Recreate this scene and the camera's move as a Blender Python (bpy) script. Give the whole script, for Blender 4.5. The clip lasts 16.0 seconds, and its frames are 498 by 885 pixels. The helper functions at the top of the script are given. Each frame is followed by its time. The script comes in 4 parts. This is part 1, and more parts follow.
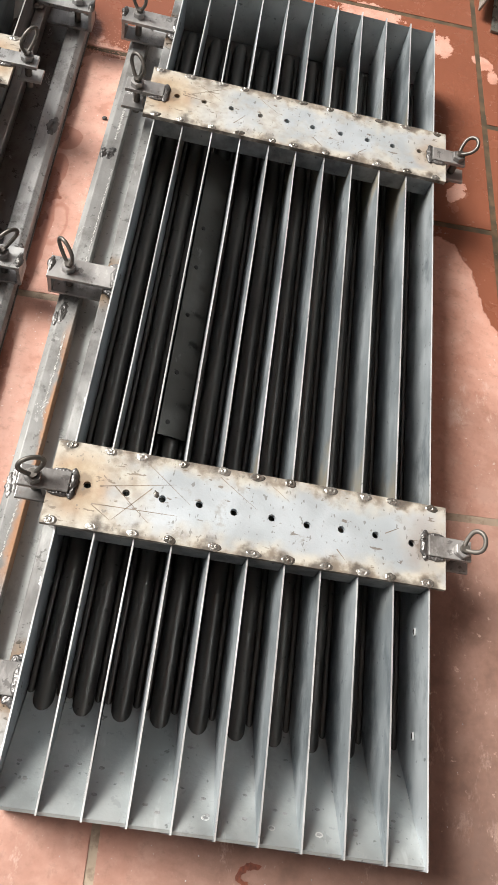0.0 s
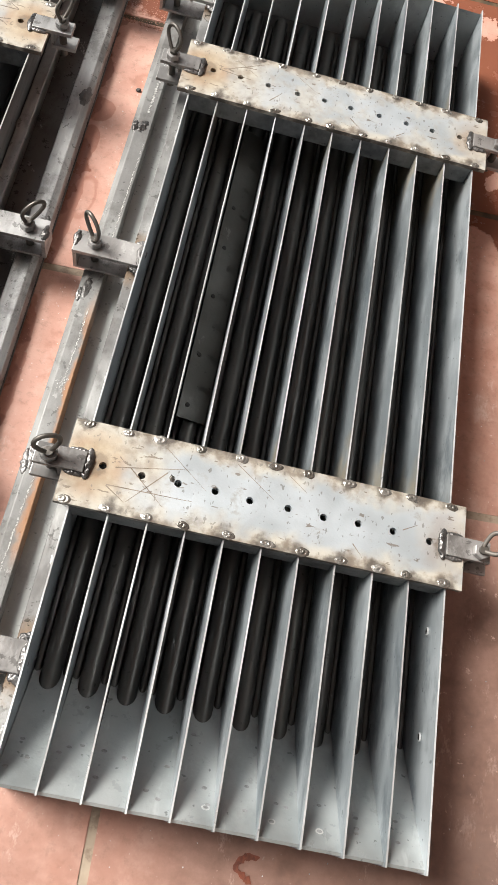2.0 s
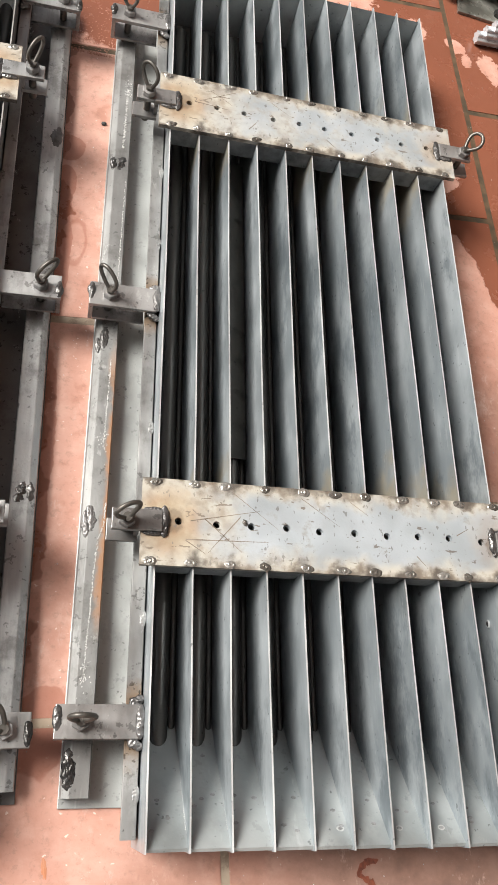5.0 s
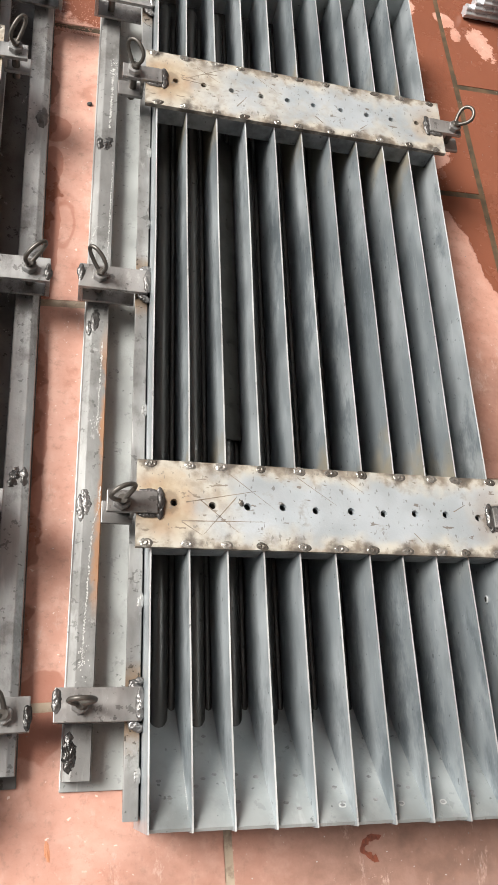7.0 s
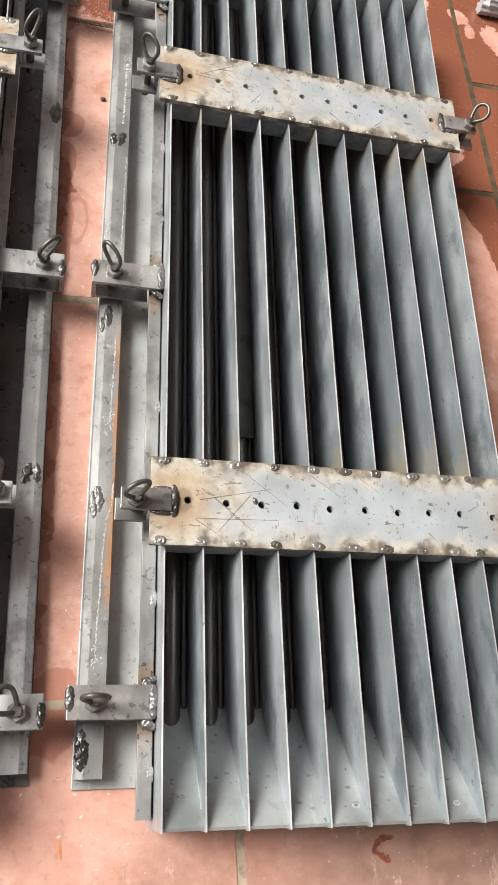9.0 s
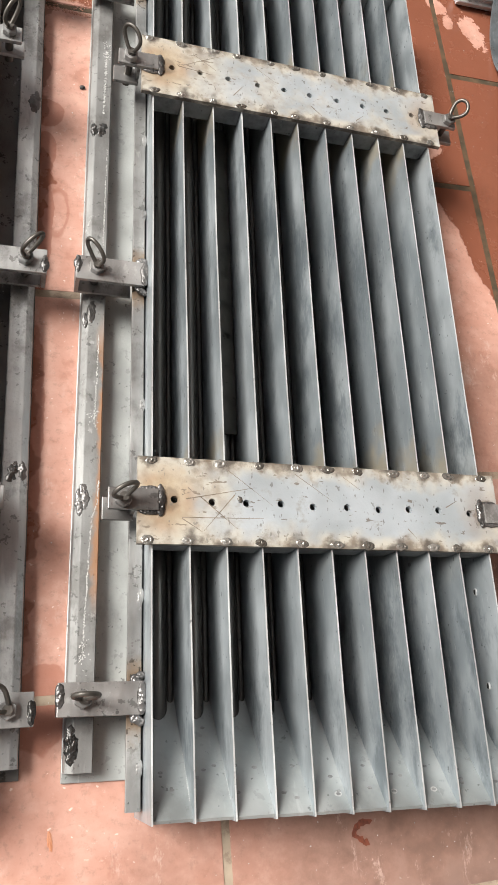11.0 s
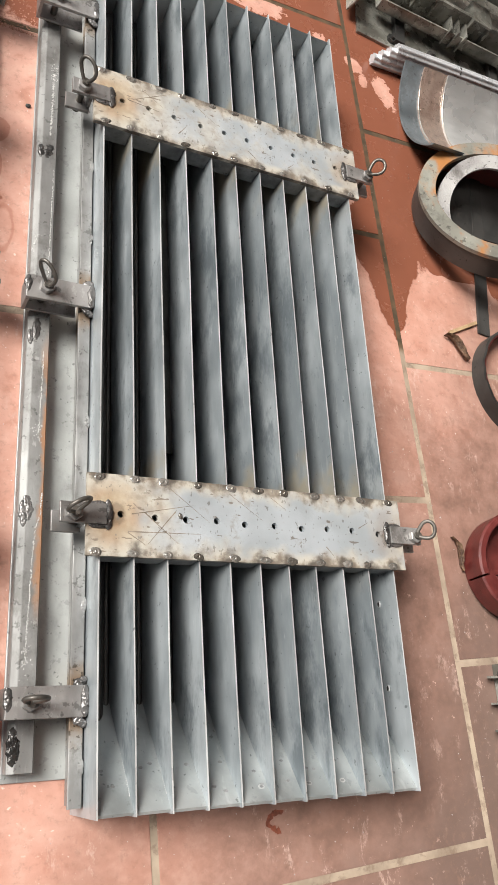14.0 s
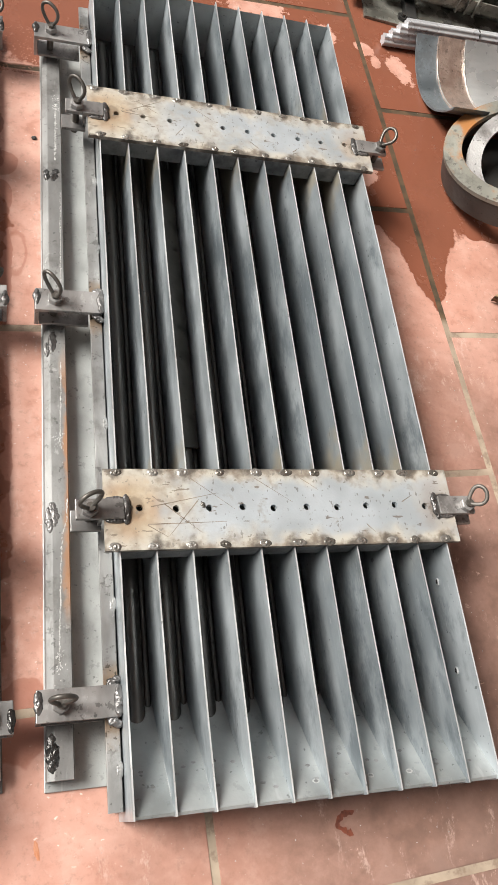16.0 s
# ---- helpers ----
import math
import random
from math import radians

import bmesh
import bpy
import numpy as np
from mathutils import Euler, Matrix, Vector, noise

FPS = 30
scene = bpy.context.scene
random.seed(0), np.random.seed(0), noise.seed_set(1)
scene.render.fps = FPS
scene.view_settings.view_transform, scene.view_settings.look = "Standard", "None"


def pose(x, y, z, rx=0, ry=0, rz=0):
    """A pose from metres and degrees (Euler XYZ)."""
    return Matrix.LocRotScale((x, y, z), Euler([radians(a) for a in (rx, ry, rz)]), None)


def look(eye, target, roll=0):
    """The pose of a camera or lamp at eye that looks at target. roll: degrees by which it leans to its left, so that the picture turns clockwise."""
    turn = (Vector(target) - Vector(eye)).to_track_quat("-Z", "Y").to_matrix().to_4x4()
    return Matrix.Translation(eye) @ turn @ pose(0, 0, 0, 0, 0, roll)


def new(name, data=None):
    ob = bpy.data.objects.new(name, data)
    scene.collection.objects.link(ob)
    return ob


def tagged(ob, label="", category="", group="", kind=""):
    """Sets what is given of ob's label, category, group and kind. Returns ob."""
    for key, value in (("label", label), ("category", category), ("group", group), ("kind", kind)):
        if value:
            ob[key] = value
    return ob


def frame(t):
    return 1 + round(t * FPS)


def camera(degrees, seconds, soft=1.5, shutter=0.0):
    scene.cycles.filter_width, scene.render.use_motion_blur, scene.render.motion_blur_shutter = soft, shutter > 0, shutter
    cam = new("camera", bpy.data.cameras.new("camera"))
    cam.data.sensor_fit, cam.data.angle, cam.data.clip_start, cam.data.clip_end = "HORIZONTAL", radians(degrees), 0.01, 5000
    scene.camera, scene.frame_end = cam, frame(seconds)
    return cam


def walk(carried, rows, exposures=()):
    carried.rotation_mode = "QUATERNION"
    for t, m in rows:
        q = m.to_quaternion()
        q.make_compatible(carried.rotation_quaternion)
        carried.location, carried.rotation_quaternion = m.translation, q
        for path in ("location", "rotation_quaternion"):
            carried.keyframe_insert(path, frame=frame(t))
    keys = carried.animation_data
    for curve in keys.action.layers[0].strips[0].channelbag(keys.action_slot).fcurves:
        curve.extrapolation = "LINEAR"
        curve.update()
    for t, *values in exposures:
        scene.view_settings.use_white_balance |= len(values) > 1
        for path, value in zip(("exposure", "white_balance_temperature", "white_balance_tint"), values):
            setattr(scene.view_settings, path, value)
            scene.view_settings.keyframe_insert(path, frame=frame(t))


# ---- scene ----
cam = camera(35.7, 16.0)
ROWS = [
    (0.0, -0.108, -0.3106, 0.8901, 25.76, -10.08, 6.68),
    (0.5, -0.1124, -0.3035, 0.8834, 25.35, -10.26, 6.24),
    (1.0, -0.1136, -0.2956, 0.8821, 24.45, -10.31, 6.81),
    (1.5, -0.1089, -0.2912, 0.8705, 23.73, -10.27, 8.42),
    (2.0, -0.1069, -0.2957, 0.8802, 23.67, -9.89, 9.97),
    (2.5, -0.137, -0.2941, 0.8865, 22.89, -9.97, 9.0),
    (3.0, -0.1905, -0.2781, 0.8877, 22.22, -10.98, 4.04),
    (3.5, -0.2728, -0.2601, 0.8868, 22.15, -12.41, 1.14),
    (4.0, -0.3144, -0.2555, 0.9004, 22.77, -13.83, 1.16),
    (4.5, -0.3126, -0.2546, 0.8992, 23.68, -14.6, 0.13),
    (7.0, -0.3078, -0.2603, 0.8891, 23.13, -14.37, -2.07),
    (7.5, -0.3143, -0.259, 0.8875, 22.77, -14.52, -1.48),
    (8.0, -0.3215, -0.2535, 0.888, 22.87, -14.42, -0.8),
    (8.5, -0.3175, -0.2548, 0.884, 23.03, -14.26, -1.25),
    (9.0, -0.318, -0.2583, 0.8822, 22.85, -14.27, -1.58),
    (9.5, -0.3122, -0.2642, 0.8845, 22.57, -14.41, -1.91),
    (10.0, -0.3042, -0.2641, 0.8842, 22.19, -14.66, -2.0),
    (12.3, -0.4649, -0.1940, 0.9205, 20.16, -21.74, -3.46),
    (12.5, -0.4798, -0.1942, 0.9149, 20.12, -22.78, -3.26),
    (13.0, -0.481, -0.2074, 0.9231, 20.28, -24.8, -2.86),
    (13.5, -0.4714, -0.2231, 0.9273, 20.71, -26.12, -3.5),
    (14.0, -0.4534, -0.2375, 0.9387, 21.87, -26.98, -3.55),
    (14.5, -0.4173, -0.2596, 0.9455, 23.78, -26.04, -4.7),
    (15.0, -0.3796, -0.285, 0.9504, 25.32, -24.14, -5.91),
    (15.5, -0.3545, -0.2956, 0.9434, 26.34, -20.77, -6.42),
    (16.0, -0.3259, -0.3014, 0.9261, 26.11, -16.11, -6.86),
]
walk(cam, [(t, pose(x, y, z, rx, ry, rz)) for t, x, y, z, rx, ry, rz in ROWS], [(0.0, 0.64), (4.0, 0.62), (10.0, 0.58), (13.0, 0.49), (16.0, 0.54)])

# ---- world and light ----
world = bpy.data.worlds.new("overcast_sky")
scene.world = world
world.use_nodes = True
wn = world.node_tree.nodes
wl = world.node_tree.links
sky = wn.new("ShaderNodeTexSky")
sky.sky_type = "NISHITA"
sky.sun_disc = False
sky.sun_elevation = radians(45)
sky.sun_rotation = radians(-62)
sky.dust_density = 3.0
greyed = wn.new("ShaderNodeHueSaturation")
greyed.inputs["Saturation"].default_value = 0.22
wl.new(sky.outputs[0], greyed.inputs["Color"])
wl.new(greyed.outputs[0], wn["Background"].inputs["Color"])
wn["Background"].inputs["Strength"].default_value = 0.052

sun_data = bpy.data.lights.new("sun", "SUN")
sun_data.energy = 5.0
sun_data.angle = radians(27)
sun_data.color = (1.0, 0.98, 0.925)
sun = new("sun", sun_data)
sun.matrix_world = look((-2.75, 1.0, 2.95), (0, 0, 0))


# ---- materials ----
def nodes_of(name):
    m = bpy.data.materials.new(name)
    m.use_nodes = True
    return m, m.node_tree.nodes, m.node_tree.links, m.node_tree.nodes["Principled BSDF"]


def put(links, sock, value):
    if isinstance(value, (int, float)):
        sock.default_value = value
    elif isinstance(value, tuple):
        sock.default_value = (*value, 1.0) if len(value) == 3 else value
    else:
        links.new(value, sock)


def mixed(n, l, fac, a, b, how="MIX"):
    q = n.new("ShaderNodeMix")
    q.data_type, q.blend_type = "RGBA", how
    put(l, q.inputs[0], fac)
    put(l, q.inputs[6], a)
    put(l, q.inputs[7], b)
    return q.outputs[2]


def maths(n, l, op, a, b=0.0, c=0.0, clamp=False):
    q = n.new("ShaderNodeMath")
    q.operation, q.use_clamp = op, clamp
    put(l, q.inputs[0], a)
    put(l, q.inputs[1], b)
    put(l, q.inputs[2], c)
    return q.outputs[0]


def ramped(n, l, v, lo, hi, a=0.0, b=1.0):
    q = n.new("ShaderNodeMapRange")
    q.interpolation_type = "SMOOTHSTEP"
    put(l, q.inputs[0], v)
    for i, w in enumerate((lo, hi, a, b)):
        q.inputs[1 + i].default_value = w
    return q.outputs[0]


def noisy(n, l, vec, scale, detail=3.0, stretch=(1, 1, 1), rough=0.55):
    mp = n.new("ShaderNodeMapping")
    mp.inputs["Scale"].default_value = stretch
    l.new(vec, mp.inputs[0])
    t = n.new("ShaderNodeTexNoise")
    t.inputs["Scale"].default_value = scale
    t.inputs["Detail"].default_value = detail
    t.inputs["Roughness"].default_value = rough
    l.new(mp.outputs[0], t.inputs["Vector"])
    return t.outputs[0]


def bumped(n, l, bsdf, height, strength, distance=0.001):
    b = n.new("ShaderNodeBump")
    b.inputs["Strength"].default_value = strength
    b.inputs["Distance"].default_value = distance
    l.new(height, b.inputs["Height"])
    l.new(b.outputs[0], bsdf.inputs["Normal"])


def steel(name, light, dark, metallic=0.75, rough=0.45, stretch=(6, 0.7, 6), rust=0.0, rust_colour=(0.22, 0.10, 0.045), grain=0.25, tint=False, dirt=0.0, burns=(), rusty_edge=None):
    """Rolled sheet or bar steel: long streaks, cloudy stains, specks and, where asked, rust."""
    m, n, l, p = nodes_of(name)
    at = n.new("ShaderNodeTexCoord").outputs["Object"]
    info = n.new("ShaderNodeObjectInfo").outputs["Random"]
    streak = noisy(n, l, at, 9, 4, stretch)
    cloud = noisy(n, l, at, 14, 3)
    fine = noisy(n, l, at, 260, 2)
    tone = maths(n, l, "ADD", maths(n, l, "MULTIPLY", streak, 0.7 if tint else 0.6), maths(n, l, "MULTIPLY", cloud, 0.3 if tint else 0.4))
    tone = maths(n, l, "ADD", tone, maths(n, l, "MULTIPLY", maths(n, l, "SUBTRACT", info, 0.5), 0.14))
    col = mixed(n, l, ramped(n, l, tone, 0.33, 0.66), dark, light)
    speck = ramped(n, l, noisy(n, l, at, 120, 2), 0.68, 0.74)
    col = mixed(n, l, maths(n, l, "MULTIPLY", speck, 0.7), col, tuple(c * 0.4 for c in dark))
    scuff = ramped(n, l, noisy(n, l, at, 34, 4, (1, 0.16, 0.5), 0.7), 0.60, 0.72)
    col = mixed(n, l, maths(n, l, "MULTIPLY", scuff, 0.15 if tint else 0.35), col, tuple(min(1.0, c * 1.45) for c in light))
    if dirt:
        soot_and_hole = ramped(n, l, noisy(n, l, at, 16, 6, (1, 0.7, 1), 0.75), 0.50, 0.66)
        col = mixed(n, l, maths(n, l, "MULTIPLY", soot_and_hole, dirt), col, (0.075, 0.068, 0.06))
        pit = ramped(n, l, noisy(n, l, at, 75, 3, rough=0.7), 0.61, 0.66)
        col = mixed(n, l, maths(n, l, "MULTIPLY", pit, dirt), col, (0.04, 0.036, 0.032))
        worn = ramped(n, l, noisy(n, l, at, 48, 5, (1, 0.5, 1), 0.75), 0.62, 0.68)
        col = mixed(n, l, maths(n, l, "MULTIPLY", worn, 0.6 * dirt), col, (0.60, 0.59, 0.57))
    if tint:
        grime = ramped(n, l, noisy(n, l, at, 10, 6, (1.0, 0.45, 1.0), 0.75), 0.50, 0.66)
        col = mixed(n, l, maths(n, l, "MULTIPLY", grime, 0.7), col, (0.125, 0.150, 0.168))
        hair = ramped(n, l, noisy(n, l, at, 150, 3, (1.0, 0.10, 1.2), 0.6), 0.62, 0.68)
        col = mixed(n, l, maths(n, l, "MULTIPLY", hair, 0.22), col, (0.60, 0.62, 0.63))
        rub = ramped(n, l, noisy(n, l, at, 60, 5, (1.0, 0.35, 1.6), 0.75), 0.63, 0.70)
        col = mixed(n, l, maths(n, l, "MULTIPLY", rub, 0.5), col, (0.62, 0.64, 0.65))
        # straw and brown heat tint on the sheet next to the welded bars
        s = n.new("ShaderNodeSeparateXYZ")
        l.new(at, s.inputs[0])
        gap = maths(n, l, "MINIMUM", maths(n, l, "ABSOLUTE", s.outputs[1]), maths(n, l, "ABSOLUTE", maths(n, l, "SUBTRACT", s.outputs[1], 0.608)))
        gap = maths(n, l, "ADD", gap, maths(n, l, "MULTIPLY", noisy(n, l, at, 16, 4), 0.20))
        warm = maths(n, l, "MULTIPLY", ramped(n, l, gap, 0.195, 0.14), ramped(n, l, s.outputs[1], -0.01, 0.02, 0.1, 0.75))
        warm = maths(n, l, "MULTIPLY", warm, ramped(n, l, maths(n, l, "FRACT", maths(n, l, "MULTIPLY", info, 7.3)), 0.25, 0.7, 0.15, 1.0))
        col = mixed(n, l, warm, col, mixed(n, l, cloud, (0.38, 0.29, 0.17), (0.50, 0.46, 0.38)))
    if burns:
        # brown scale round the places where clamps were welded on
        s = n.new("ShaderNodeSeparateXYZ")
        l.new(at, s.inputs[0])
        wide = 1.0
        for y in burns:
            wide = maths(n, l, "MINIMUM", wide, maths(n, l, "ABSOLUTE", maths(n, l, "SUBTRACT", s.outputs[1], y)))
        wide = maths(n, l, "ADD", wide, maths(n, l, "MULTIPLY", noisy(n, l, at, 60, 5, rough=0.7), 0.05))
        col = mixed(n, l, ramped(n, l, wide, 0.075, 0.045, 0.0, 0.85), col, mixed(n, l, cloud, (0.15, 0.092, 0.055), (0.29, 0.205, 0.13)))
        blot = ramped(n, l, noisy(n, l, at, 150, 2), 0.58, 0.64)
        col = mixed(n, l, maths(n, l, "MULTIPLY", blot, ramped(n, l, wide, 0.085, 0.05)), col, (0.05, 0.04, 0.03))
    metal = metallic
    if rusty_edge is not None:
        # orange rust creeping in from one long edge
        s = n.new("ShaderNodeSeparateXYZ")
        l.new(at, s.inputs[0])
        creep = maths(n, l, "ADD", s.outputs[0], maths(n, l, "MULTIPLY", maths(n, l, "SUBTRACT", noisy(n, l, at, 22, 5, (1, 0.5, 1), 0.7), 0.5), 0.03))
        span = maths(n, l, "MULTIPLY", ramped(n, l, s.outputs[1], -0.12, -0.06), ramped(n, l, s.outputs[1], 0.28, 0.18))
        creep = maths(n, l, "MULTIPLY", ramped(n, l, creep, rusty_edge - 0.004, rusty_edge + 0.003, 0.0, 0.85), span)
        col = mixed(n, l, creep, col, mixed(n, l, cloud, (0.30, 0.135, 0.06), (0.42, 0.22, 0.11)))
    if rust:
        spot = ramped(n, l, noisy(n, l, at, 11, 5, (1, 0.6, 1), 0.7), 0.72 - 0.3 * rust, 0.86 - 0.3 * rust)
        col = mixed(n, l, spot, col, rust_colour)
        metal = maths(n, l, "MULTIPLY", maths(n, l, "SUBTRACT", 1.0, spot), metallic)
    put(l, p.inputs["Base Color"], col)
    put(l, p.inputs["Metallic"], metal)
    put(l, p.inputs["Roughness"], ramped(n, l, cloud, 0.3, 0.7, rough - 0.1, rough + 0.14))
    bumped(n, l, p, maths(n, l, "ADD", fine, maths(n, l, "MULTIPLY", streak, 2.0)), grain)
    return m


def heat_tinted_plate(name="plate_steel", worn=0.0):
    """Bright mild-steel plate with straw and brown tint round its welded edges and ends, and dark flecks."""
    m, n, l, p = nodes_of(name)
    at = n.new("ShaderNodeTexCoord").outputs["Object"]
    s = n.new("ShaderNodeSeparateXYZ")
    l.new(at, s.inputs[0])
    big = noisy(n, l, at, 28, 4)
    mid = noisy(n, l, at, 70, 4)
    base = mixed(n, l, ramped(n, l, noisy(n, l, at, 10, 3), 0.35, 0.65), (0.38, 0.41, 0.43), (0.48, 0.515, 0.545))
    ay = maths(n, l, "ADD", maths(n, l, "ABSOLUTE", s.outputs[1]), maths(n, l, "MULTIPLY", maths(n, l, "SUBTRACT", big, 0.5), 0.055))
    ax = maths(n, l, "ADD", maths(n, l, "ABSOLUTE", maths(n, l, "ADD", s.outputs[0], -0.048)), maths(n, l, "MULTIPLY", maths(n, l, "SUBTRACT", big, 0.5), 0.16))
    straw = maths(n, l, "MAXIMUM", ramped(n, l, ay, 0.022, 0.046), ramped(n, l, ax, 0.130 - 0.06 * worn, 0.225))
    straw = maths(n, l, "MAXIMUM", straw, maths(n, l, "MULTIPLY", ramped(n, l, noisy(n, l, at, 16, 5, rough=0.65), 0.42, 0.60), worn))
    col = mixed(n, l, maths(n, l, "MULTIPLY", straw, 0.85), base, mixed(n, l, ramped(n, l, mid, 0.35, 0.65), (0.44, 0.40, 0.33), (0.28, 0.22, 0.155)))
    burnt = ramped(n, l, maths(n, l, "ADD", ay, maths(n, l, "MULTIPLY", maths(n, l, "SUBTRACT", mid, 0.5), 0.045)), 0.037, 0.052)
    col = mixed(n, l, maths(n, l, "MULTIPLY", burnt, 0.6), col, (0.11, 0.085, 0.065))
    beat = maths(n, l, "COSINE", maths(n, l, "MULTIPLY", s.outputs[0], 2 * math.pi / 0.0409))
    halo = maths(n, l, "ADD", maths(n, l, "ADD", ay, maths(n, l, "MULTIPLY", beat, 0.008)), maths(n, l, "MULTIPLY", maths(n, l, "SUBTRACT", mid, 0.5), 0.02))
    col = mixed(n, l, ramped(n, l, halo, 0.040, 0.054, 0.0, 0.85), col, (0.075, 0.062, 0.052))
    for cx in (-0.192, 0.203):
        dx = maths(n, l, "SUBTRACT", s.outputs[0], cx)
        far = maths(n, l, "SQRT", maths(n, l, "ADD", maths(n, l, "MULTIPLY", dx, dx), maths(n, l, "MULTIPLY", s.outputs[1], s.outputs[1])))
        far = maths(n, l, "ADD", far, maths(n, l, "MULTIPLY", maths(n, l, "SUBTRACT", mid, 0.5), 0.03))
        col = mixed(n, l, ramped(n, l, far, 0.046, 0.022, 0.0, 0.6 if cx < 0 else 0.3), col, mixed(n, l, ramped(n, l, big, 0.4, 0.6), (0.33, 0.19, 0.09), (0.40, 0.30, 0.19)))
        col = mixed(n, l, ramped(n, l, far, 0.019, 0.012, 0.0, 0.6), col, (0.13, 0.085, 0.05))
    fleck = ramped(n, l, noisy(n, l, at, 150, 3, (0.42, 1.1, 1.0)), 0.655, 0.69)
    col = mixed(n, l, maths(n, l, "MULTIPLY", fleck, 0.75), col, (0.15, 0.115, 0.085))
    smudge = ramped(n, l, noisy(n, l, at, 38, 5, (1, 1, 1), 0.7), 0.56, 0.70)
    col = mixed(n, l, maths(n, l, "MULTIPLY", smudge, 0.5), col, (0.27, 0.24, 0.20))
    tiny = ramped(n, l, noisy(n, l, at, 210, 2, (1.0, 0.5, 1.0)), 0.64, 0.69)
    col = mixed(n, l, maths(n, l, "MULTIPLY", tiny, 0.6), col, (0.14, 0.125, 0.11))
    put(l, p.inputs["Base Color"], col)
    put(l, p.inputs["Metallic"], maths(n, l, "SUBTRACT", 0.40, maths(n, l, "MULTIPLY", straw, 0.35)))
    put(l, p.inputs["Roughness"], ramped(n, l, big, 0.3, 0.7, 0.38, 0.58))
    bumped(n, l, p, maths(n, l, "ADD", mid, noisy(n, l, at, 300, 2)), 0.2)
    return m


def clay_tile():
    """Red clay floor tile: chalky pink where dry, dark and glossy where water lies."""
    m, n, l, p = nodes_of("clay_tile")
    pos = n.new("ShaderNodeNewGeometry").outputs["Position"]
    info = n.new("ShaderNodeObjectInfo").outputs["Random"]
    s = n.new("ShaderNodeSeparateXYZ")
    l.new(pos, s.inputs[0])
    x, y = s.outputs[0], s.outputs[1]
    cloud = noisy(n, l, pos, 5, 5)
    mott = noisy(n, l, pos, 26, 5, rough=0.65)
    fine = noisy(n, l, pos, 220, 3)
    dry = mixed(n, l, ramped(n, l, cloud, 0.35, 0.65), (0.47, 0.242, 0.182), (0.55, 0.307, 0.243))
    dry = mixed(n, l, ramped(n, l, mott, 0.46, 0.66, 0.0, 0.5), dry, (0.64, 0.40, 0.325))
    dry = mixed(n, l, ramped(n, l, mott, 0.33, 0.46, 0.6, 0.0), dry, (0.38, 0.175, 0.125))
    dry = mixed(n, l, maths(n, l, "MULTIPLY", info, 0.25), dry, (0.46, 0.22, 0.16))
    dust = ramped(n, l, noisy(n, l, pos, 150, 2), 0.70, 0.74)
    dry = mixed(n, l, maths(n, l, "MULTIPLY", dust, 0.7), dry, (0.75, 0.62, 0.55))
    # brown dirt, mixed with painted shade that deepens away from the sun
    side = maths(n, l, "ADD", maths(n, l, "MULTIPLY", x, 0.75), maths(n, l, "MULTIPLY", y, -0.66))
    dim_side = maths(n, l, "ADD", side, maths(n, l, "MULTIPLY", maths(n, l, "SUBTRACT", noisy(n, l, pos, 3.2, 6, rough=0.65), 0.5), 0.55))
    dirt_dim = ramped(n, l, dim_side, -0.03, 0.28, 0.0, 0.95)
    dirt_dim = maths(n, l, "MULTIPLY", dirt_dim, ramped(n, l, mott, 0.28, 0.62, 1.0, 0.72))
    dry = mixed(n, l, dirt_dim, dry, (0.178, 0.106, 0.082))
    # a second painted darkening, further out on the same side
    dry = mixed(n, l, ramped(n, l, dim_side, 0.28, 0.58, 0.0, 0.85), dry, (0.135, 0.092, 0.076))
    crumbs = maths(n, l, "MULTIPLY", ramped(n, l, noisy(n, l, pos, 70, 4, rough=0.7), 0.63, 0.70), ramped(n, l, cloud, 0.42, 0.6))
    dry = mixed(n, l, maths(n, l, "MULTIPLY", crumbs, 0.7), dry, (0.66, 0.46, 0.38))
    scrape = maths(n, l, "MULTIPLY", ramped(n, l, noisy(n, l, pos, 30, 6, (1.0, 0.45, 1.0), 0.8), 0.55, 0.66), ramped(n, l, noisy(n, l, pos, 6, 2), 0.42, 0.58))
    dry = mixed(n, l, maths(n, l, "MULTIPLY", scrape, 0.62), dry, (0.56, 0.40, 0.34))
    grit = ramped(n, l, noisy(n, l, pos, 95, 5, rough=0.75), 0.52, 0.66)
    dry = mixed(n, l, maths(n, l, "MULTIPLY", grit, 0.35), dry, (0.24, 0.14, 0.105))
    scuffs = ramped(n, l, noisy(n, l, pos, 19, 6, (1, 0.7, 1), 0.75), 0.60, 0.70)
    dry = mixed(n, l, maths(n, l, "MULTIPLY", scuffs, 0.45), dry, (0.27, 0.15, 0.11))
    # faint damp outlines left by drying drops
    wave = maths(n, l, "MULTIPLY", maths(n, l, "SUBTRACT", noisy(n, l, pos, 22, 3), 0.5), 0.9)

    def spot(cx, cy, rx, ry, slant=0.0):
        dx = maths(n, l, "SUBTRACT", x, cx)
        dy = maths(n, l, "SUBTRACT", y, cy)
        dx = maths(n, l, "SUBTRACT", dx, maths(n, l, "MULTIPLY", dy, slant))
        dx, dy = maths(n, l, "DIVIDE", dx, rx), maths(n, l, "DIVIDE", dy, ry)
        return maths(n, l, "ADD", maths(n, l, "SQRT", maths(n, l, "ADD", maths(n, l, "MULTIPLY", dx, dx), maths(n, l, "MULTIPLY", dy, dy))), wave)

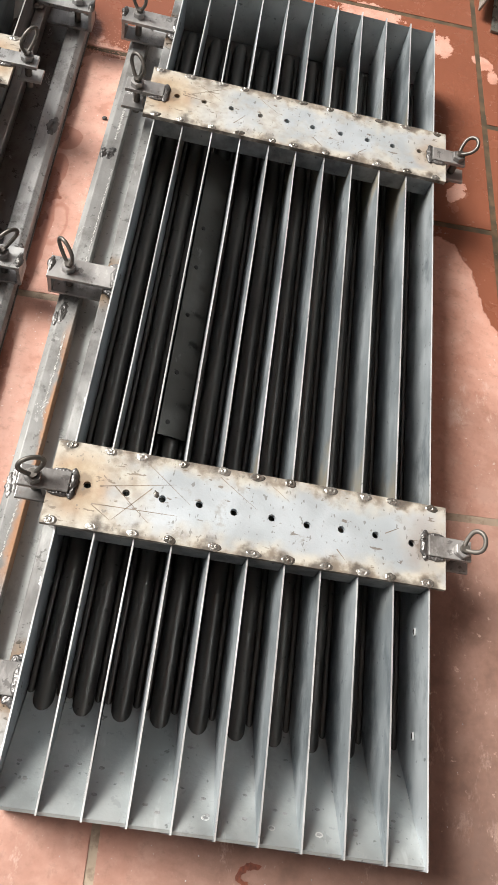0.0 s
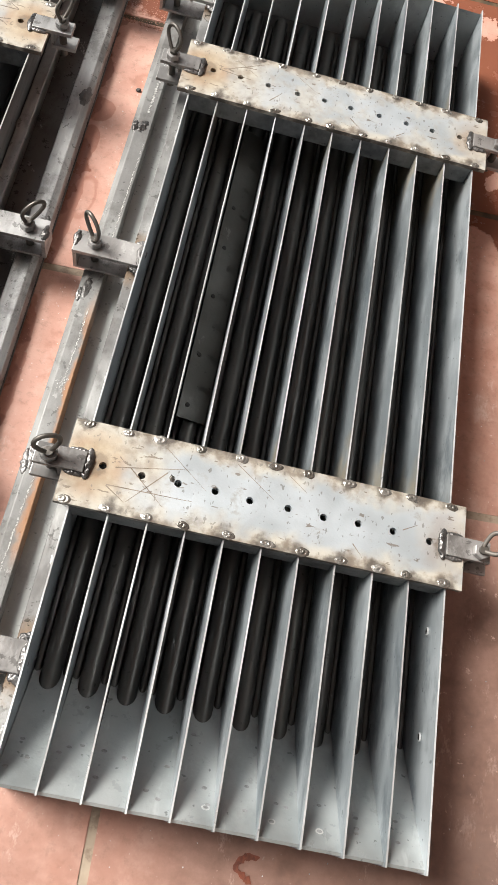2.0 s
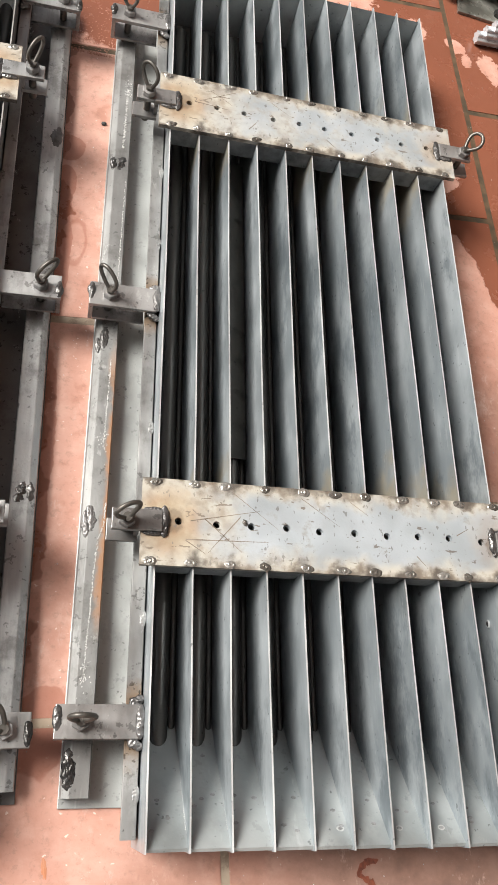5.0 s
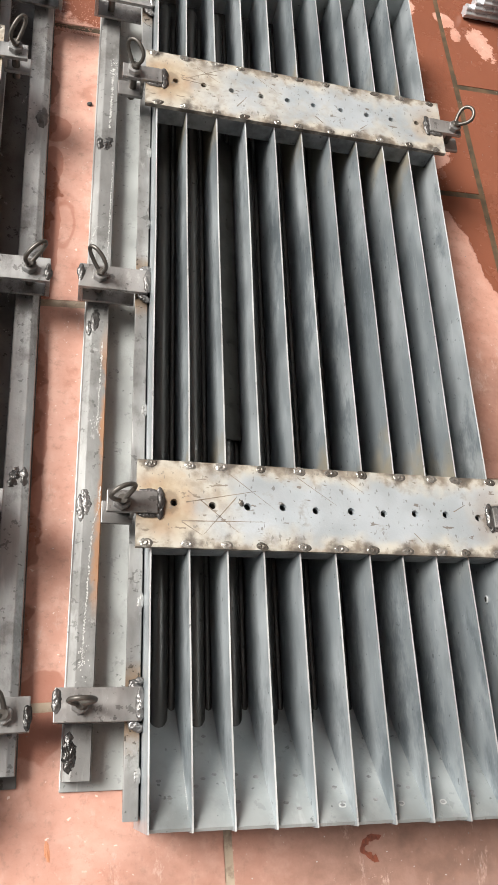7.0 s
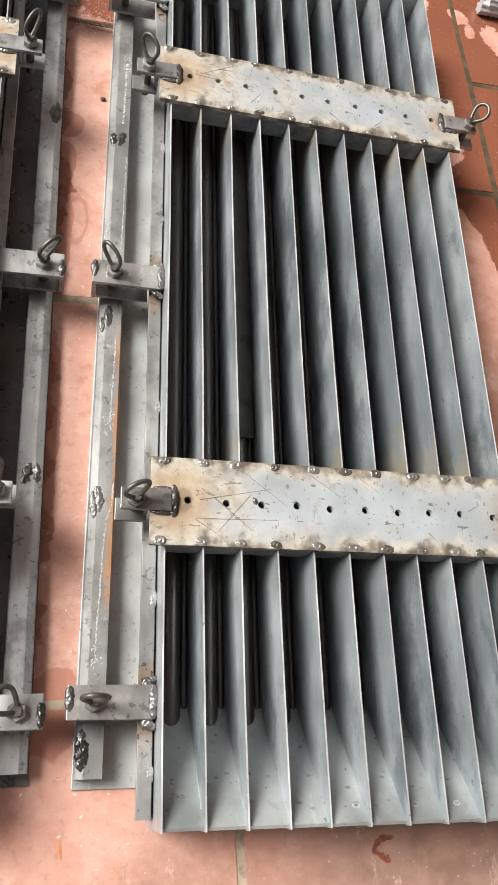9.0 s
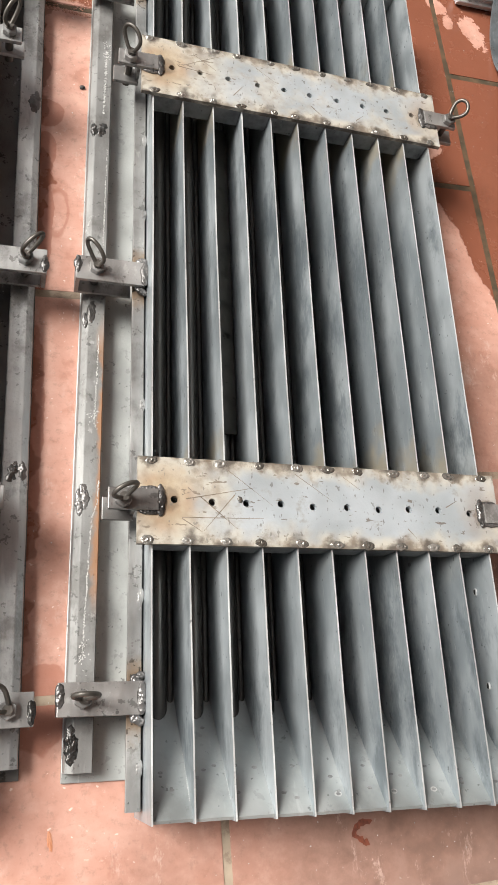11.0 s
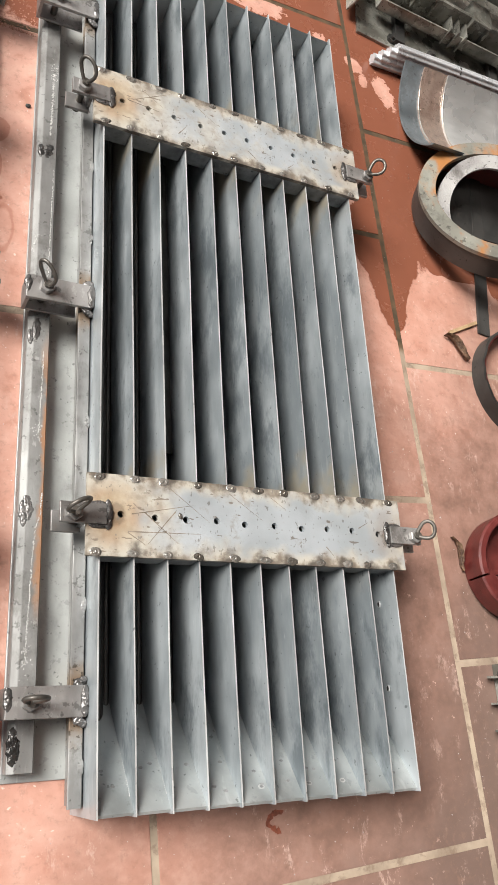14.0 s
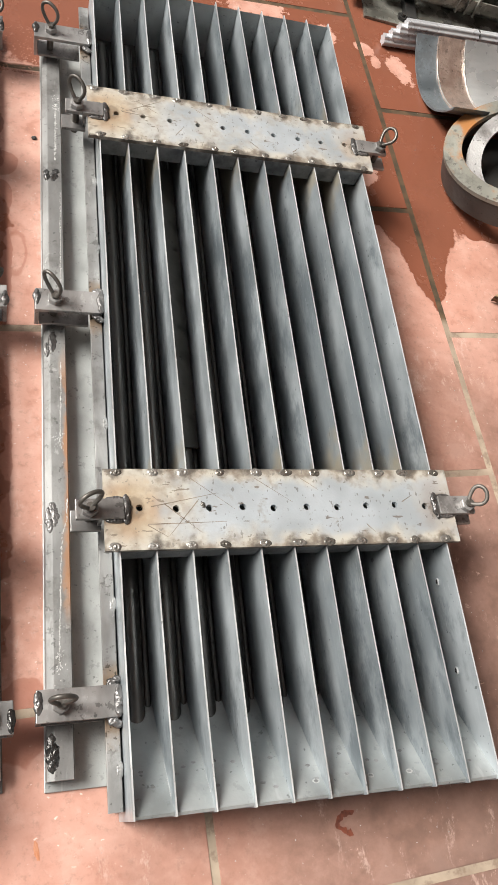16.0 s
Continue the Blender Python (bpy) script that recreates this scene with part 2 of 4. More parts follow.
    torn = maths(n, l, "MULTIPLY", maths(n, l, "SUBTRACT", noisy(n, l, pos, 75, 5, rough=0.65), 0.5), 1.7)
    moist = 0.0
    for cx, cy, rx, ry in ((-0.337, 0.594, 0.022, 0.024), (-0.338, 0.53, 0.016, 0.035), (-0.306, -0.205, 0.034, 0.044), (-0.335, 0.40, 0.014, 0.10), (-0.338, 0.10, 0.02, 0.16)):
        moist = maths(n, l, "MAXIMUM", moist, ramped(n, l, spot(cx, cy, rx, ry), 1.02, 0.94))
    curl = maths(n, l, "ABSOLUTE", maths(n, l, "SUBTRACT", spot(-0.317, 0.43, 0.014, 0.036), 1.0))
    moist = maths(n, l, "MAXIMUM", moist, ramped(n, l, curl, 0.22, 0.05, 0.0, 0.75))
    dry = mixed(n, l, maths(n, l, "MULTIPLY", moist, 0.62), dry, (0.33, 0.115, 0.070))
    # the edge of the water: y = edge(x), uneven
    ragged = maths(n, l, "MULTIPLY", maths(n, l, "SUBTRACT", noisy(n, l, pos, 13, 5, rough=0.62), 0.5), 0.15)
    vee = maths(n, l, "ADD", 0.37, maths(n, l, "MINIMUM", maths(n, l, "MULTIPLY", maths(n, l, "ABSOLUTE", maths(n, l, "SUBTRACT", x, 0.355)), 2.6), 0.19))
    left = ramped(n, l, x, -0.05, 0.10, 1.0, 0.0)
    edge = maths(n, l, "ADD", vee, maths(n, l, "MULTIPLY", left, 0.25))
    over = maths(n, l, "ADD", maths(n, l, "SUBTRACT", y, edge), ragged)
    wet = ramped(n, l, over, -0.004, 0.006)
    dried = ramped(n, l, noisy(n, l, pos, 12, 5, rough=0.65), 0.665, 0.68)
    for cx, cy, rx, ry, slant in ((0.338, 1.000, 0.020, 0.022, -0.4), (0.356, 0.966, 0.011, 0.018, 0.0), (0.408, 0.955, 0.022, 0.040, -0.3), (0.120, 1.065, 0.060, 0.028, 0.0), (0.262, 1.018, 0.018, 0.030, 0.0), (0.286, 0.664, 0.014, 0.022, 0.4)):
        dried = maths(n, l, "MAXIMUM", dried, ramped(n, l, maths(n, l, "ADD", spot(cx, cy, rx, ry, slant), torn), 1.03, 0.95))
    wet = maths(n, l, "MULTIPLY", wet, maths(n, l, "SUBTRACT", 1.0, dried))
    for cx, cy, rx, ry in ((0.640, 0.548, 0.040, 0.036), (0.520, 0.560, 0.090, 0.022)):
        wet = maths(n, l, "MAXIMUM", wet, ramped(n, l, spot(cx, cy, rx, ry), 1.03, 0.97))
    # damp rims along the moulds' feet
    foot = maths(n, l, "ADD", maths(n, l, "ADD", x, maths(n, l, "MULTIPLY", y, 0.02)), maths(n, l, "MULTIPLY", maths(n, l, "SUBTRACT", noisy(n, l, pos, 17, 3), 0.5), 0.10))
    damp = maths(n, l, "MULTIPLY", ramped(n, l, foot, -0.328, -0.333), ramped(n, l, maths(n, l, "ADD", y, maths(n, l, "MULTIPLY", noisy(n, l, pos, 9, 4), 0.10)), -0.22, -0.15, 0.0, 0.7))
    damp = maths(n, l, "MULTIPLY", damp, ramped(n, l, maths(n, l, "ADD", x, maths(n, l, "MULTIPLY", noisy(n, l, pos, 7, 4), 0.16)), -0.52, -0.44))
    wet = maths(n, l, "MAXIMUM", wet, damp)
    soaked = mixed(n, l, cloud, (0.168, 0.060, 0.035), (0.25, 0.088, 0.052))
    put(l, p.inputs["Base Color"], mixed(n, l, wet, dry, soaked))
    put(l, p.inputs["Roughness"], maths(n, l, "SUBTRACT", ramped(n, l, mott, 0.3, 0.7, 0.42, 0.62), maths(n, l, "MULTIPLY", wet, 0.30)))
    bumped(n, l, p, maths(n, l, "ADD", maths(n, l, "MULTIPLY", mott, 2.0), fine), 0.22)
    return m


def sandy_grout():
    """Sandy joint filling, nearly black with dirt where it is wet."""
    m, n, l, p = nodes_of("grout")
    pos = n.new("ShaderNodeNewGeometry").outputs["Position"]
    s = n.new("ShaderNodeSeparateXYZ")
    l.new(pos, s.inputs[0])
    v = noisy(n, l, pos, 14, 5)
    dirt = noisy(n, l, pos, 45, 4)
    dry = mixed(n, l, ramped(n, l, v, 0.35, 0.65), (0.25, 0.19, 0.14), (0.40, 0.32, 0.24))
    dry = mixed(n, l, ramped(n, l, noisy(n, l, pos, 38, 5, rough=0.7), 0.50, 0.66, 0.0, 0.6), dry, (0.16, 0.105, 0.075))
    wet = mixed(n, l, ramped(n, l, dirt, 0.3, 0.75), (0.045, 0.033, 0.018), (0.115, 0.068, 0.034))
    far = ramped(n, l, maths(n, l, "ADD", s.outputs[1], maths(n, l, "MULTIPLY", ramped(n, l, s.outputs[0], -0.05, 0.1, 1.0, 0.0), -0.42)), 0.352, 0.372)
    put(l, p.inputs["Base Color"], mixed(n, l, far, dry, wet))
    p.inputs["Roughness"].default_value = 0.8
    bumped(n, l, p, dirt, 0.4)
    return m


def plain(name, a, b, rough=0.6, metallic=0.0, scale=20, bump=0.3):
    m, n, l, p = nodes_of(name)
    at = n.new("ShaderNodeTexCoord").outputs["Object"]
    v = noisy(n, l, at, scale, 5)
    put(l, p.inputs["Base Color"], mixed(n, l, ramped(n, l, v, 0.35, 0.65), a, b))
    p.inputs["Metallic"].default_value = metallic
    put(l, p.inputs["Roughness"], ramped(n, l, v, 0.3, 0.7, rough - 0.08, rough + 0.1))
    bumped(n, l, p, noisy(n, l, at, scale * 9, 3), bump)
    return m


FIN = steel("fin_steel", (0.48, 0.51, 0.53), (0.27, 0.30, 0.32), 0.5, 0.40, (2.0, 0.8, 2.0), grain=0.10, tint=True)
EDGE = steel("cut_edge_steel", (0.64, 0.65, 0.65), (0.38, 0.38, 0.38), 0.35, 0.36)
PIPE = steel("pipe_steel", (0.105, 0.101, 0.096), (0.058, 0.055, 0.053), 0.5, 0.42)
BAR = steel("bar_steel", (0.38, 0.365, 0.355), (0.17, 0.162, 0.156), 0.6, 0.38, (3, 1.2, 3), rust=0.35, dirt=0.5)
RAIL = steel("rail_steel", (0.36, 0.355, 0.345), (0.18, 0.175, 0.17), 0.6, 0.40, (3, 1.2, 3), dirt=0.5, burns=(-0.200, 0.302, 0.806))
BASE = steel("base_steel", (0.42, 0.43, 0.42), (0.27, 0.275, 0.27), 0.5, 0.46, (2, 1, 2), dirt=0.22)
TUBE = steel("tube_steel", (0.29, 0.288, 0.28), (0.165, 0.16, 0.155), 0.3, 0.55, (3, 0.8, 3), dirt=0.5, rusty_edge=-0.2565)
SLOTTED = steel("slotted_bar_steel", (0.058, 0.056, 0.050), (0.022, 0.021, 0.018), 0.2, 0.5, (2, 2, 2), dirt=0.15)
RING = steel("handle_steel", (0.15, 0.135, 0.12), (0.075, 0.068, 0.06), 0.6, 0.42)
WELD = steel("weld_metal", (0.21, 0.20, 0.195), (0.045, 0.042, 0.040), 0.7, 0.34, (3, 3, 3), grain=0.8)
SPOT = steel("weld_spot_metal", (0.42, 0.40, 0.37), (0.16, 0.145, 0.125), 0.7, 0.27, (3, 3, 3), grain=0.9)
GRIMY_FIN = steel("grimy_fin_steel", (0.24, 0.25, 0.255), (0.10, 0.105, 0.11), 0.4, 0.48)
GRIMY_BASE = steel("grimy_base_steel", (0.16, 0.155, 0.15), (0.05, 0.048, 0.045), 0.4, 0.45, (1, 1, 1), dirt=0.9)
GRIMY_TUBE = steel("grimy_tube_steel", (0.54, 0.54, 0.535), (0.33, 0.33, 0.33), 0.55, 0.42, rust=0.15, dirt=0.5)
GRIMY_BAR = steel("grimy_bar_steel", (0.42, 0.415, 0.41), (0.22, 0.215, 0.21), 0.55, 0.42, rust=0.15, dirt=0.5)
GRIMY_EDGE = steel("grimy_edge_steel", (0.55, 0.54, 0.52), (0.32, 0.31, 0.29), 0.5, 0.42)
CHALK = plain("chalk", (0.60, 0.59, 0.57), (0.38, 0.37, 0.355), 0.8, 0.0, 120)
ORANGE = plain("orange_rust", (0.52, 0.23, 0.13), (0.50, 0.20, 0.10), 0.6, 0.0, 90)
STAIN = plain("rust_stain", (0.21, 0.060, 0.033), (0.12, 0.036, 0.022), 0.5, 0.0, 90)
PLATE = heat_tinted_plate()
PLATE_WORN = heat_tinted_plate("worn_plate_steel", 0.65)
RAMP = steel("end_plate_steel", (0.43, 0.45, 0.45), (0.29, 0.31, 0.31), 0.5, 0.42, (1.5, 1.5, 1.5), dirt=0.15)
MARK = plain("heat_mark", (0.20, 0.20, 0.20), (0.32, 0.32, 0.32), 0.5, 0.4, 200)
HALO = plain("pale_heat_ring", (0.38, 0.39, 0.39), (0.50, 0.50, 0.49), 0.45, 0.3, 200)
# near-black colour that paints the shaded depth of holes
HOLE = plain("soot_and_hole", (0.010, 0.010, 0.009), (0.016, 0.015, 0.014), 0.8, 0.0, 90)
SCRIBE = plain("scribed_line", (0.15, 0.115, 0.085), (0.27, 0.22, 0.175), 0.6, 0.2, 90)
GALV = steel("galvanised_rod", (0.72, 0.73, 0.75), (0.55, 0.56, 0.58), 0.45, 0.26, (0.5, 6, 6))
SHELL = steel("shell_steel", (0.58, 0.58, 0.57), (0.38, 0.38, 0.375), 0.5, 0.30, (1, 3, 3))
BLUED = steel("blued_sheet", (0.25, 0.285, 0.31), (0.15, 0.175, 0.19), 0.6, 0.42, (2, 2, 2), dirt=0.3)
COPPERY = steel("coppery_band", (0.62, 0.49, 0.42), (0.36, 0.25, 0.20), 0.75, 0.34, (4, 4, 4), grain=1.0, dirt=0.35)
RUSTY = steel("flange_steel", (0.29, 0.285, 0.245), (0.17, 0.165, 0.14), 0.35, 0.5, (1, 1, 1), rust=0.88, rust_colour=(0.31, 0.135, 0.045), dirt=0.6)
PALE = steel("scaled_ring", (0.46, 0.45, 0.44), (0.17, 0.155, 0.15), 0.4, 0.45, (2, 2, 2), rust=0.4, rust_colour=(0.20, 0.06, 0.045), grain=0.8, dirt=0.6)
DARK = steel("dark_steel", (0.075, 0.072, 0.068), (0.03, 0.029, 0.028), 0.5, 0.48, (1, 1, 1), rust=0.15)
HEAP = steel("sooty_steel", (0.44, 0.43, 0.385), (0.14, 0.135, 0.115), 0.45, 0.27, (2, 2, 2), rust=0.2, rust_colour=(0.14, 0.085, 0.05), dirt=0.75)
RED = plain("red_primer", (0.070, 0.011, 0.010), (0.115, 0.020, 0.017), 0.42, 0.0, 45)
LEAF = plain("dry_leaf", (0.10, 0.048, 0.028), (0.32, 0.20, 0.125), 0.6, 0.0, 110, 0.8)
TWIG = plain("split_wood", (0.42, 0.30, 0.17), (0.30, 0.20, 0.11), 0.7, 0.0, 60)
FOAM = plain("foam", (0.42, 0.19, 0.13), (0.56, 0.33, 0.26), 0.12, 0.0, 300)
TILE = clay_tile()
GROUT = sandy_grout()
PLASTER = plain("plaster", (0.66, 0.66, 0.64), (0.74, 0.74, 0.72), 0.85, 0.0, 3)


# ---- mesh tools ----
def box(bm, x0, x1, y0, y1, z0, z1, bevel=0.0, m=None):
    r = bmesh.ops.create_cube(bm, size=1.0)["verts"]
    for v in r:
        v.co = Vector(((x0 + x1) / 2 + v.co.x * (x1 - x0), (y0 + y1) / 2 + v.co.y * (y1 - y0), (z0 + z1) / 2 + v.co.z * (z1 - z0)))
    if m is not None:
        bmesh.ops.transform(bm, matrix=m, verts=r)
    if bevel:
        edges = list({e for v in r for e in v.link_edges})
        bmesh.ops.bevel(bm, geom=edges, offset=bevel, segments=2, affect="EDGES", profile=0.6)


def prism(bm, outline, y0, y1):
    """A bar of constant section in x and z, drawn out along y."""
    ends = [[bm.verts.new((x, y, z)) for x, z in outline] for y in (y0, y1)]
    k = len(outline)
    for j in range(k):
        bm.faces.new((ends[0][j], ends[0][(j + 1) % k], ends[1][(j + 1) % k], ends[1][j]))
    bm.faces.new(ends[0])
    bm.faces.new(ends[1])


def rod(bm, a, b, r, n=12, caps=True):
    a, b = Vector(a), Vector(b)
    m = Matrix.Translation((a + b) / 2) @ (b - a).to_track_quat("Z", "Y").to_matrix().to_4x4()
    bmesh.ops.create_cone(bm, cap_ends=caps, segments=n, radius1=r, radius2=r, depth=(b - a).length, matrix=m)


def sweep(bm, pts, r, closed=False, n=8):
    """A round wire along points."""
    pts = [Vector(p) for p in pts]
    k = len(pts)
    rings = []
    side = None
    for i, p in enumerate(pts):
        a = pts[(i - 1) % k] if closed or i else pts[0]
        b = pts[(i + 1) % k] if closed or i < k - 1 else pts[-1]
        d = (b - a).normalized()
        if side is None:
            side = d.orthogonal().normalized()
        side = (side - d * side.dot(d)).normalized()
        other = d.cross(side)
        rings.append([bm.verts.new(p + r * (math.cos(2 * math.pi * j / n) * side + math.sin(2 * math.pi * j / n) * other)) for j in range(n)])
    for i in range(k if closed else k - 1):
        a, b = rings[i], rings[(i + 1) % k]
        for j in range(n):
            bm.faces.new((a[j], a[(j + 1) % n], b[(j + 1) % n], b[j]))
    if not closed:
        bm.faces.new(rings[0])
        bm.faces.new(rings[-1])


def blob(bm, c, sx, sy, sz, seed=0.0, turn=0.0, rough=0.35, sub=3):
    """A lump of weld metal."""
    r = bmesh.ops.create_icosphere(bm, subdivisions=sub, radius=1.0)["verts"]
    for v in r:
        k = 1 + rough * noise.noise(v.co * 1.7 + Vector((seed * 7.3, seed * 3.1, seed)))
        ripple = 1 + 0.08 * math.sin(v.co.x * 14 + seed)
        q = Vector((v.co.x * sx * k, v.co.y * sy * k * ripple, v.co.z * sz * k))
        q.rotate(Euler((0, 0, turn)))
        v.co = q + Vector(c)


def puddle(bm, c, rx, ry, h, seed, turn=0.0):
    """A flat rippled spot of weld with crescent ridges."""
    rings, around, grid = 8, 22, []
    for i in range(rings + 1):
        f = i / rings
        row = []
        for j in range(around):
            a = 2 * math.pi * j / around
            wob = 1 + 0.22 * noise.noise(Vector((math.cos(a) * 1.4 + seed * 3.7, math.sin(a) * 1.4, seed)))
            q = Vector((f * rx * wob * math.cos(a), f * ry * wob * math.sin(a), 0))
            off = math.hypot(q.x / rx + 0.35, q.y / ry)
            q.z = h * (max(0.0, 1 - f * f) ** 0.6) * (0.8 + 0.30 * math.sin(off * 10 + seed)) + h * 0.55 * noise.noise(q * 800) * (1 - f)
            q.rotate(Euler((0, 0, turn)))
            row.append(bm.verts.new(q + Vector(c) - Vector((0, 0, 0.0002 * f))))
        grid.append(row)
    for p, q in zip(grid, grid[1:]):
        for j in range(around):
            bm.faces.new((p[j], p[(j + 1) % around], q[(j + 1) % around], q[j]))
    bm.faces.new(grid[-1])
    bmesh.ops.remove_doubles(bm, verts=bm.verts, dist=0.00001)


def bead(bm, a, b, w, h, seed):
    """A run of weld: overlapping ripples from a to b."""
    rnd = random.Random(seed)
    a, b = Vector(a), Vector(b)
    turn = math.atan2(b.y - a.y, b.x - a.x)
    half = (b - a).length / 2
    r = bmesh.ops.create_icosphere(bm, subdivisions=4, radius=1.0)["verts"]
    c, flip = (a + b) / 2, rnd.uniform(0, 6)
    for v in r:
        q = v.co.copy()
        along = q.x * (half + w * 0.8)
        lump = 1 + 0.45 * noise.noise(Vector((along * 260 + seed, q.y * 1.6, seed * 0.7))) + 0.16 * math.sin(along * 1700 + flip + 2.0 * q.y * q.y)
        edge = 1 + 0.35 * noise.noise(Vector((along * 180, seed * 1.3, 5)))
        p = Vector((along, q.y * w * edge * (0.75 + 0.35 * lump), q.z * h * lump))
        p.rotate(Euler((0, 0, turn)))
        v.co = c + p


def part(name, bm, material, parent=None, label="", smooth=False, at=None, sharp=40):
    """Links a bmesh as one mesh object under a thing or a part."""
    bmesh.ops.recalc_face_normals(bm, faces=bm.faces)
    me = bpy.data.meshes.new(name)
    bm.to_mesh(me)
    bm.free()
    for mat in material if isinstance(material, (list, tuple)) else (material,):
        me.materials.append(mat)
    if smooth:
        me.polygons.foreach_set("use_smooth", [True] * len(me.polygons))
        me.set_sharp_from_angle(angle=radians(sharp))
    ob = new(name, me)
    if at is not None:
        ob.location = at
    if parent is not None:
        ob.parent = parent
    if label:
        ob["label"] = label
    return ob


# ---- the setting ----
def floor_slab():
    bm = bmesh.new()
    box(bm, -3.75, 3.75, -3.4, 4.0, -0.12, -0.0010)
    ob = part("floor", bm, GROUT)
    return tagged(ob, "red clay tile floor with sandy joints, partly wet", "floor", kind="structure")


FLOOR = floor_slab()


def wall(name, x0, x1, y0, y1, z1):
    bm = bmesh.new()
    box(bm, x0, x1, y0, y1, -0.12, z1)
    return tagged(part(name, bm, PLASTER), "plain plastered wall added unseen to close off the sky", "wall", kind="structure")


# unseen walls, added to close the place and hold off sky light
wall("added_wall_east", 3.4, 3.6, -3.0, 3.8, 3.0)
wall("added_wall_north", 0.2, 3.4, 3.6, 3.8, 3.0)
wall("added_wall_south", -0.8, 3.4, -2.2, -2.0, 3.0)
# unseen ceiling, added to block overhead sky so the cells stay dark
bm = bmesh.new()
box(bm, -0.75, 3.6, -2.2, 3.8, 3.0, 3.12)
tagged(part("ceiling", bm, PLASTER), "plain plastered ceiling added unseen to block the overhead sky", "ceiling", kind="structure")

# ---- the louvred mould ----
PITCH, FINS, TOP = 0.0409, 11, 0.1025
NEAR, FAR = -0.3225, 0.9045
PLATE_Y = (0.0, 0.608)


def near_end(i):
    """The near ends of the sheets run slightly askew."""
    return NEAR + 0.006 * (1 - i / (FINS - 1))


def fin(i, mould):
    """One upright sheet, slightly wavy, with a bright cut top edge."""
    bm = bmesh.new()
    x, t, steps, start = -PITCH * 5 + PITCH * i, 0.00085, 40, near_end(i)
    rows = []
    for j in range(steps + 1):
        y = start + (FAR - start) * j / steps
        dx = 0.006 * max(0.0, -y) + 0.0011 * noise.noise(Vector((i * 5.7, y * 4.0, 0.3)))
        dz = 0.0006 * noise.noise(Vector((i * 2.9, y * 7.0, 4.3)))
        rows.append([bm.verts.new((x + s * t + (dx if z > 0.05 else 0), y, z + (dz if z > 0.05 else 0))) for s, z in ((-1, 0.006), (-1, TOP), (1, TOP), (1, 0.006))])
    for a, b in zip(rows, rows[1:]):
        for k in range(4):
            f = bm.faces.new((a[k], a[(k + 1) % 4], b[(k + 1) % 4], b[k]))
            f.material_index = 1 if k == 1 else 0
    bm.faces.new(rows[0]).material_index = 1
    bm.faces.new(rows[-1]).material_index = 1
    sheet = part("fin", bm, (FIN, EDGE), mould)
    if i == FINS - 1:
        # two small oval holes on the last sheet's inner face, their dark painted by discs
        for y in (-0.088, -0.1985):
            for r, d, mat in ((0.0036, 0.0004, HALO), (0.0025, 0.0008, HOLE)):
                bm = bmesh.new()
                m = Matrix.Translation((x - t - 0.0010, y, 0.065)) @ Matrix.Rotation(math.pi / 2, 4, "Y") @ Matrix.Diagonal((0.8, 1.3, 1, 1))
                bmesh.ops.create_cone(bm, cap_ends=True, segments=16, radius1=r, radius2=r, depth=d + 0.0016, matrix=m)
                part("painted_hole", bm, mat, sheet)


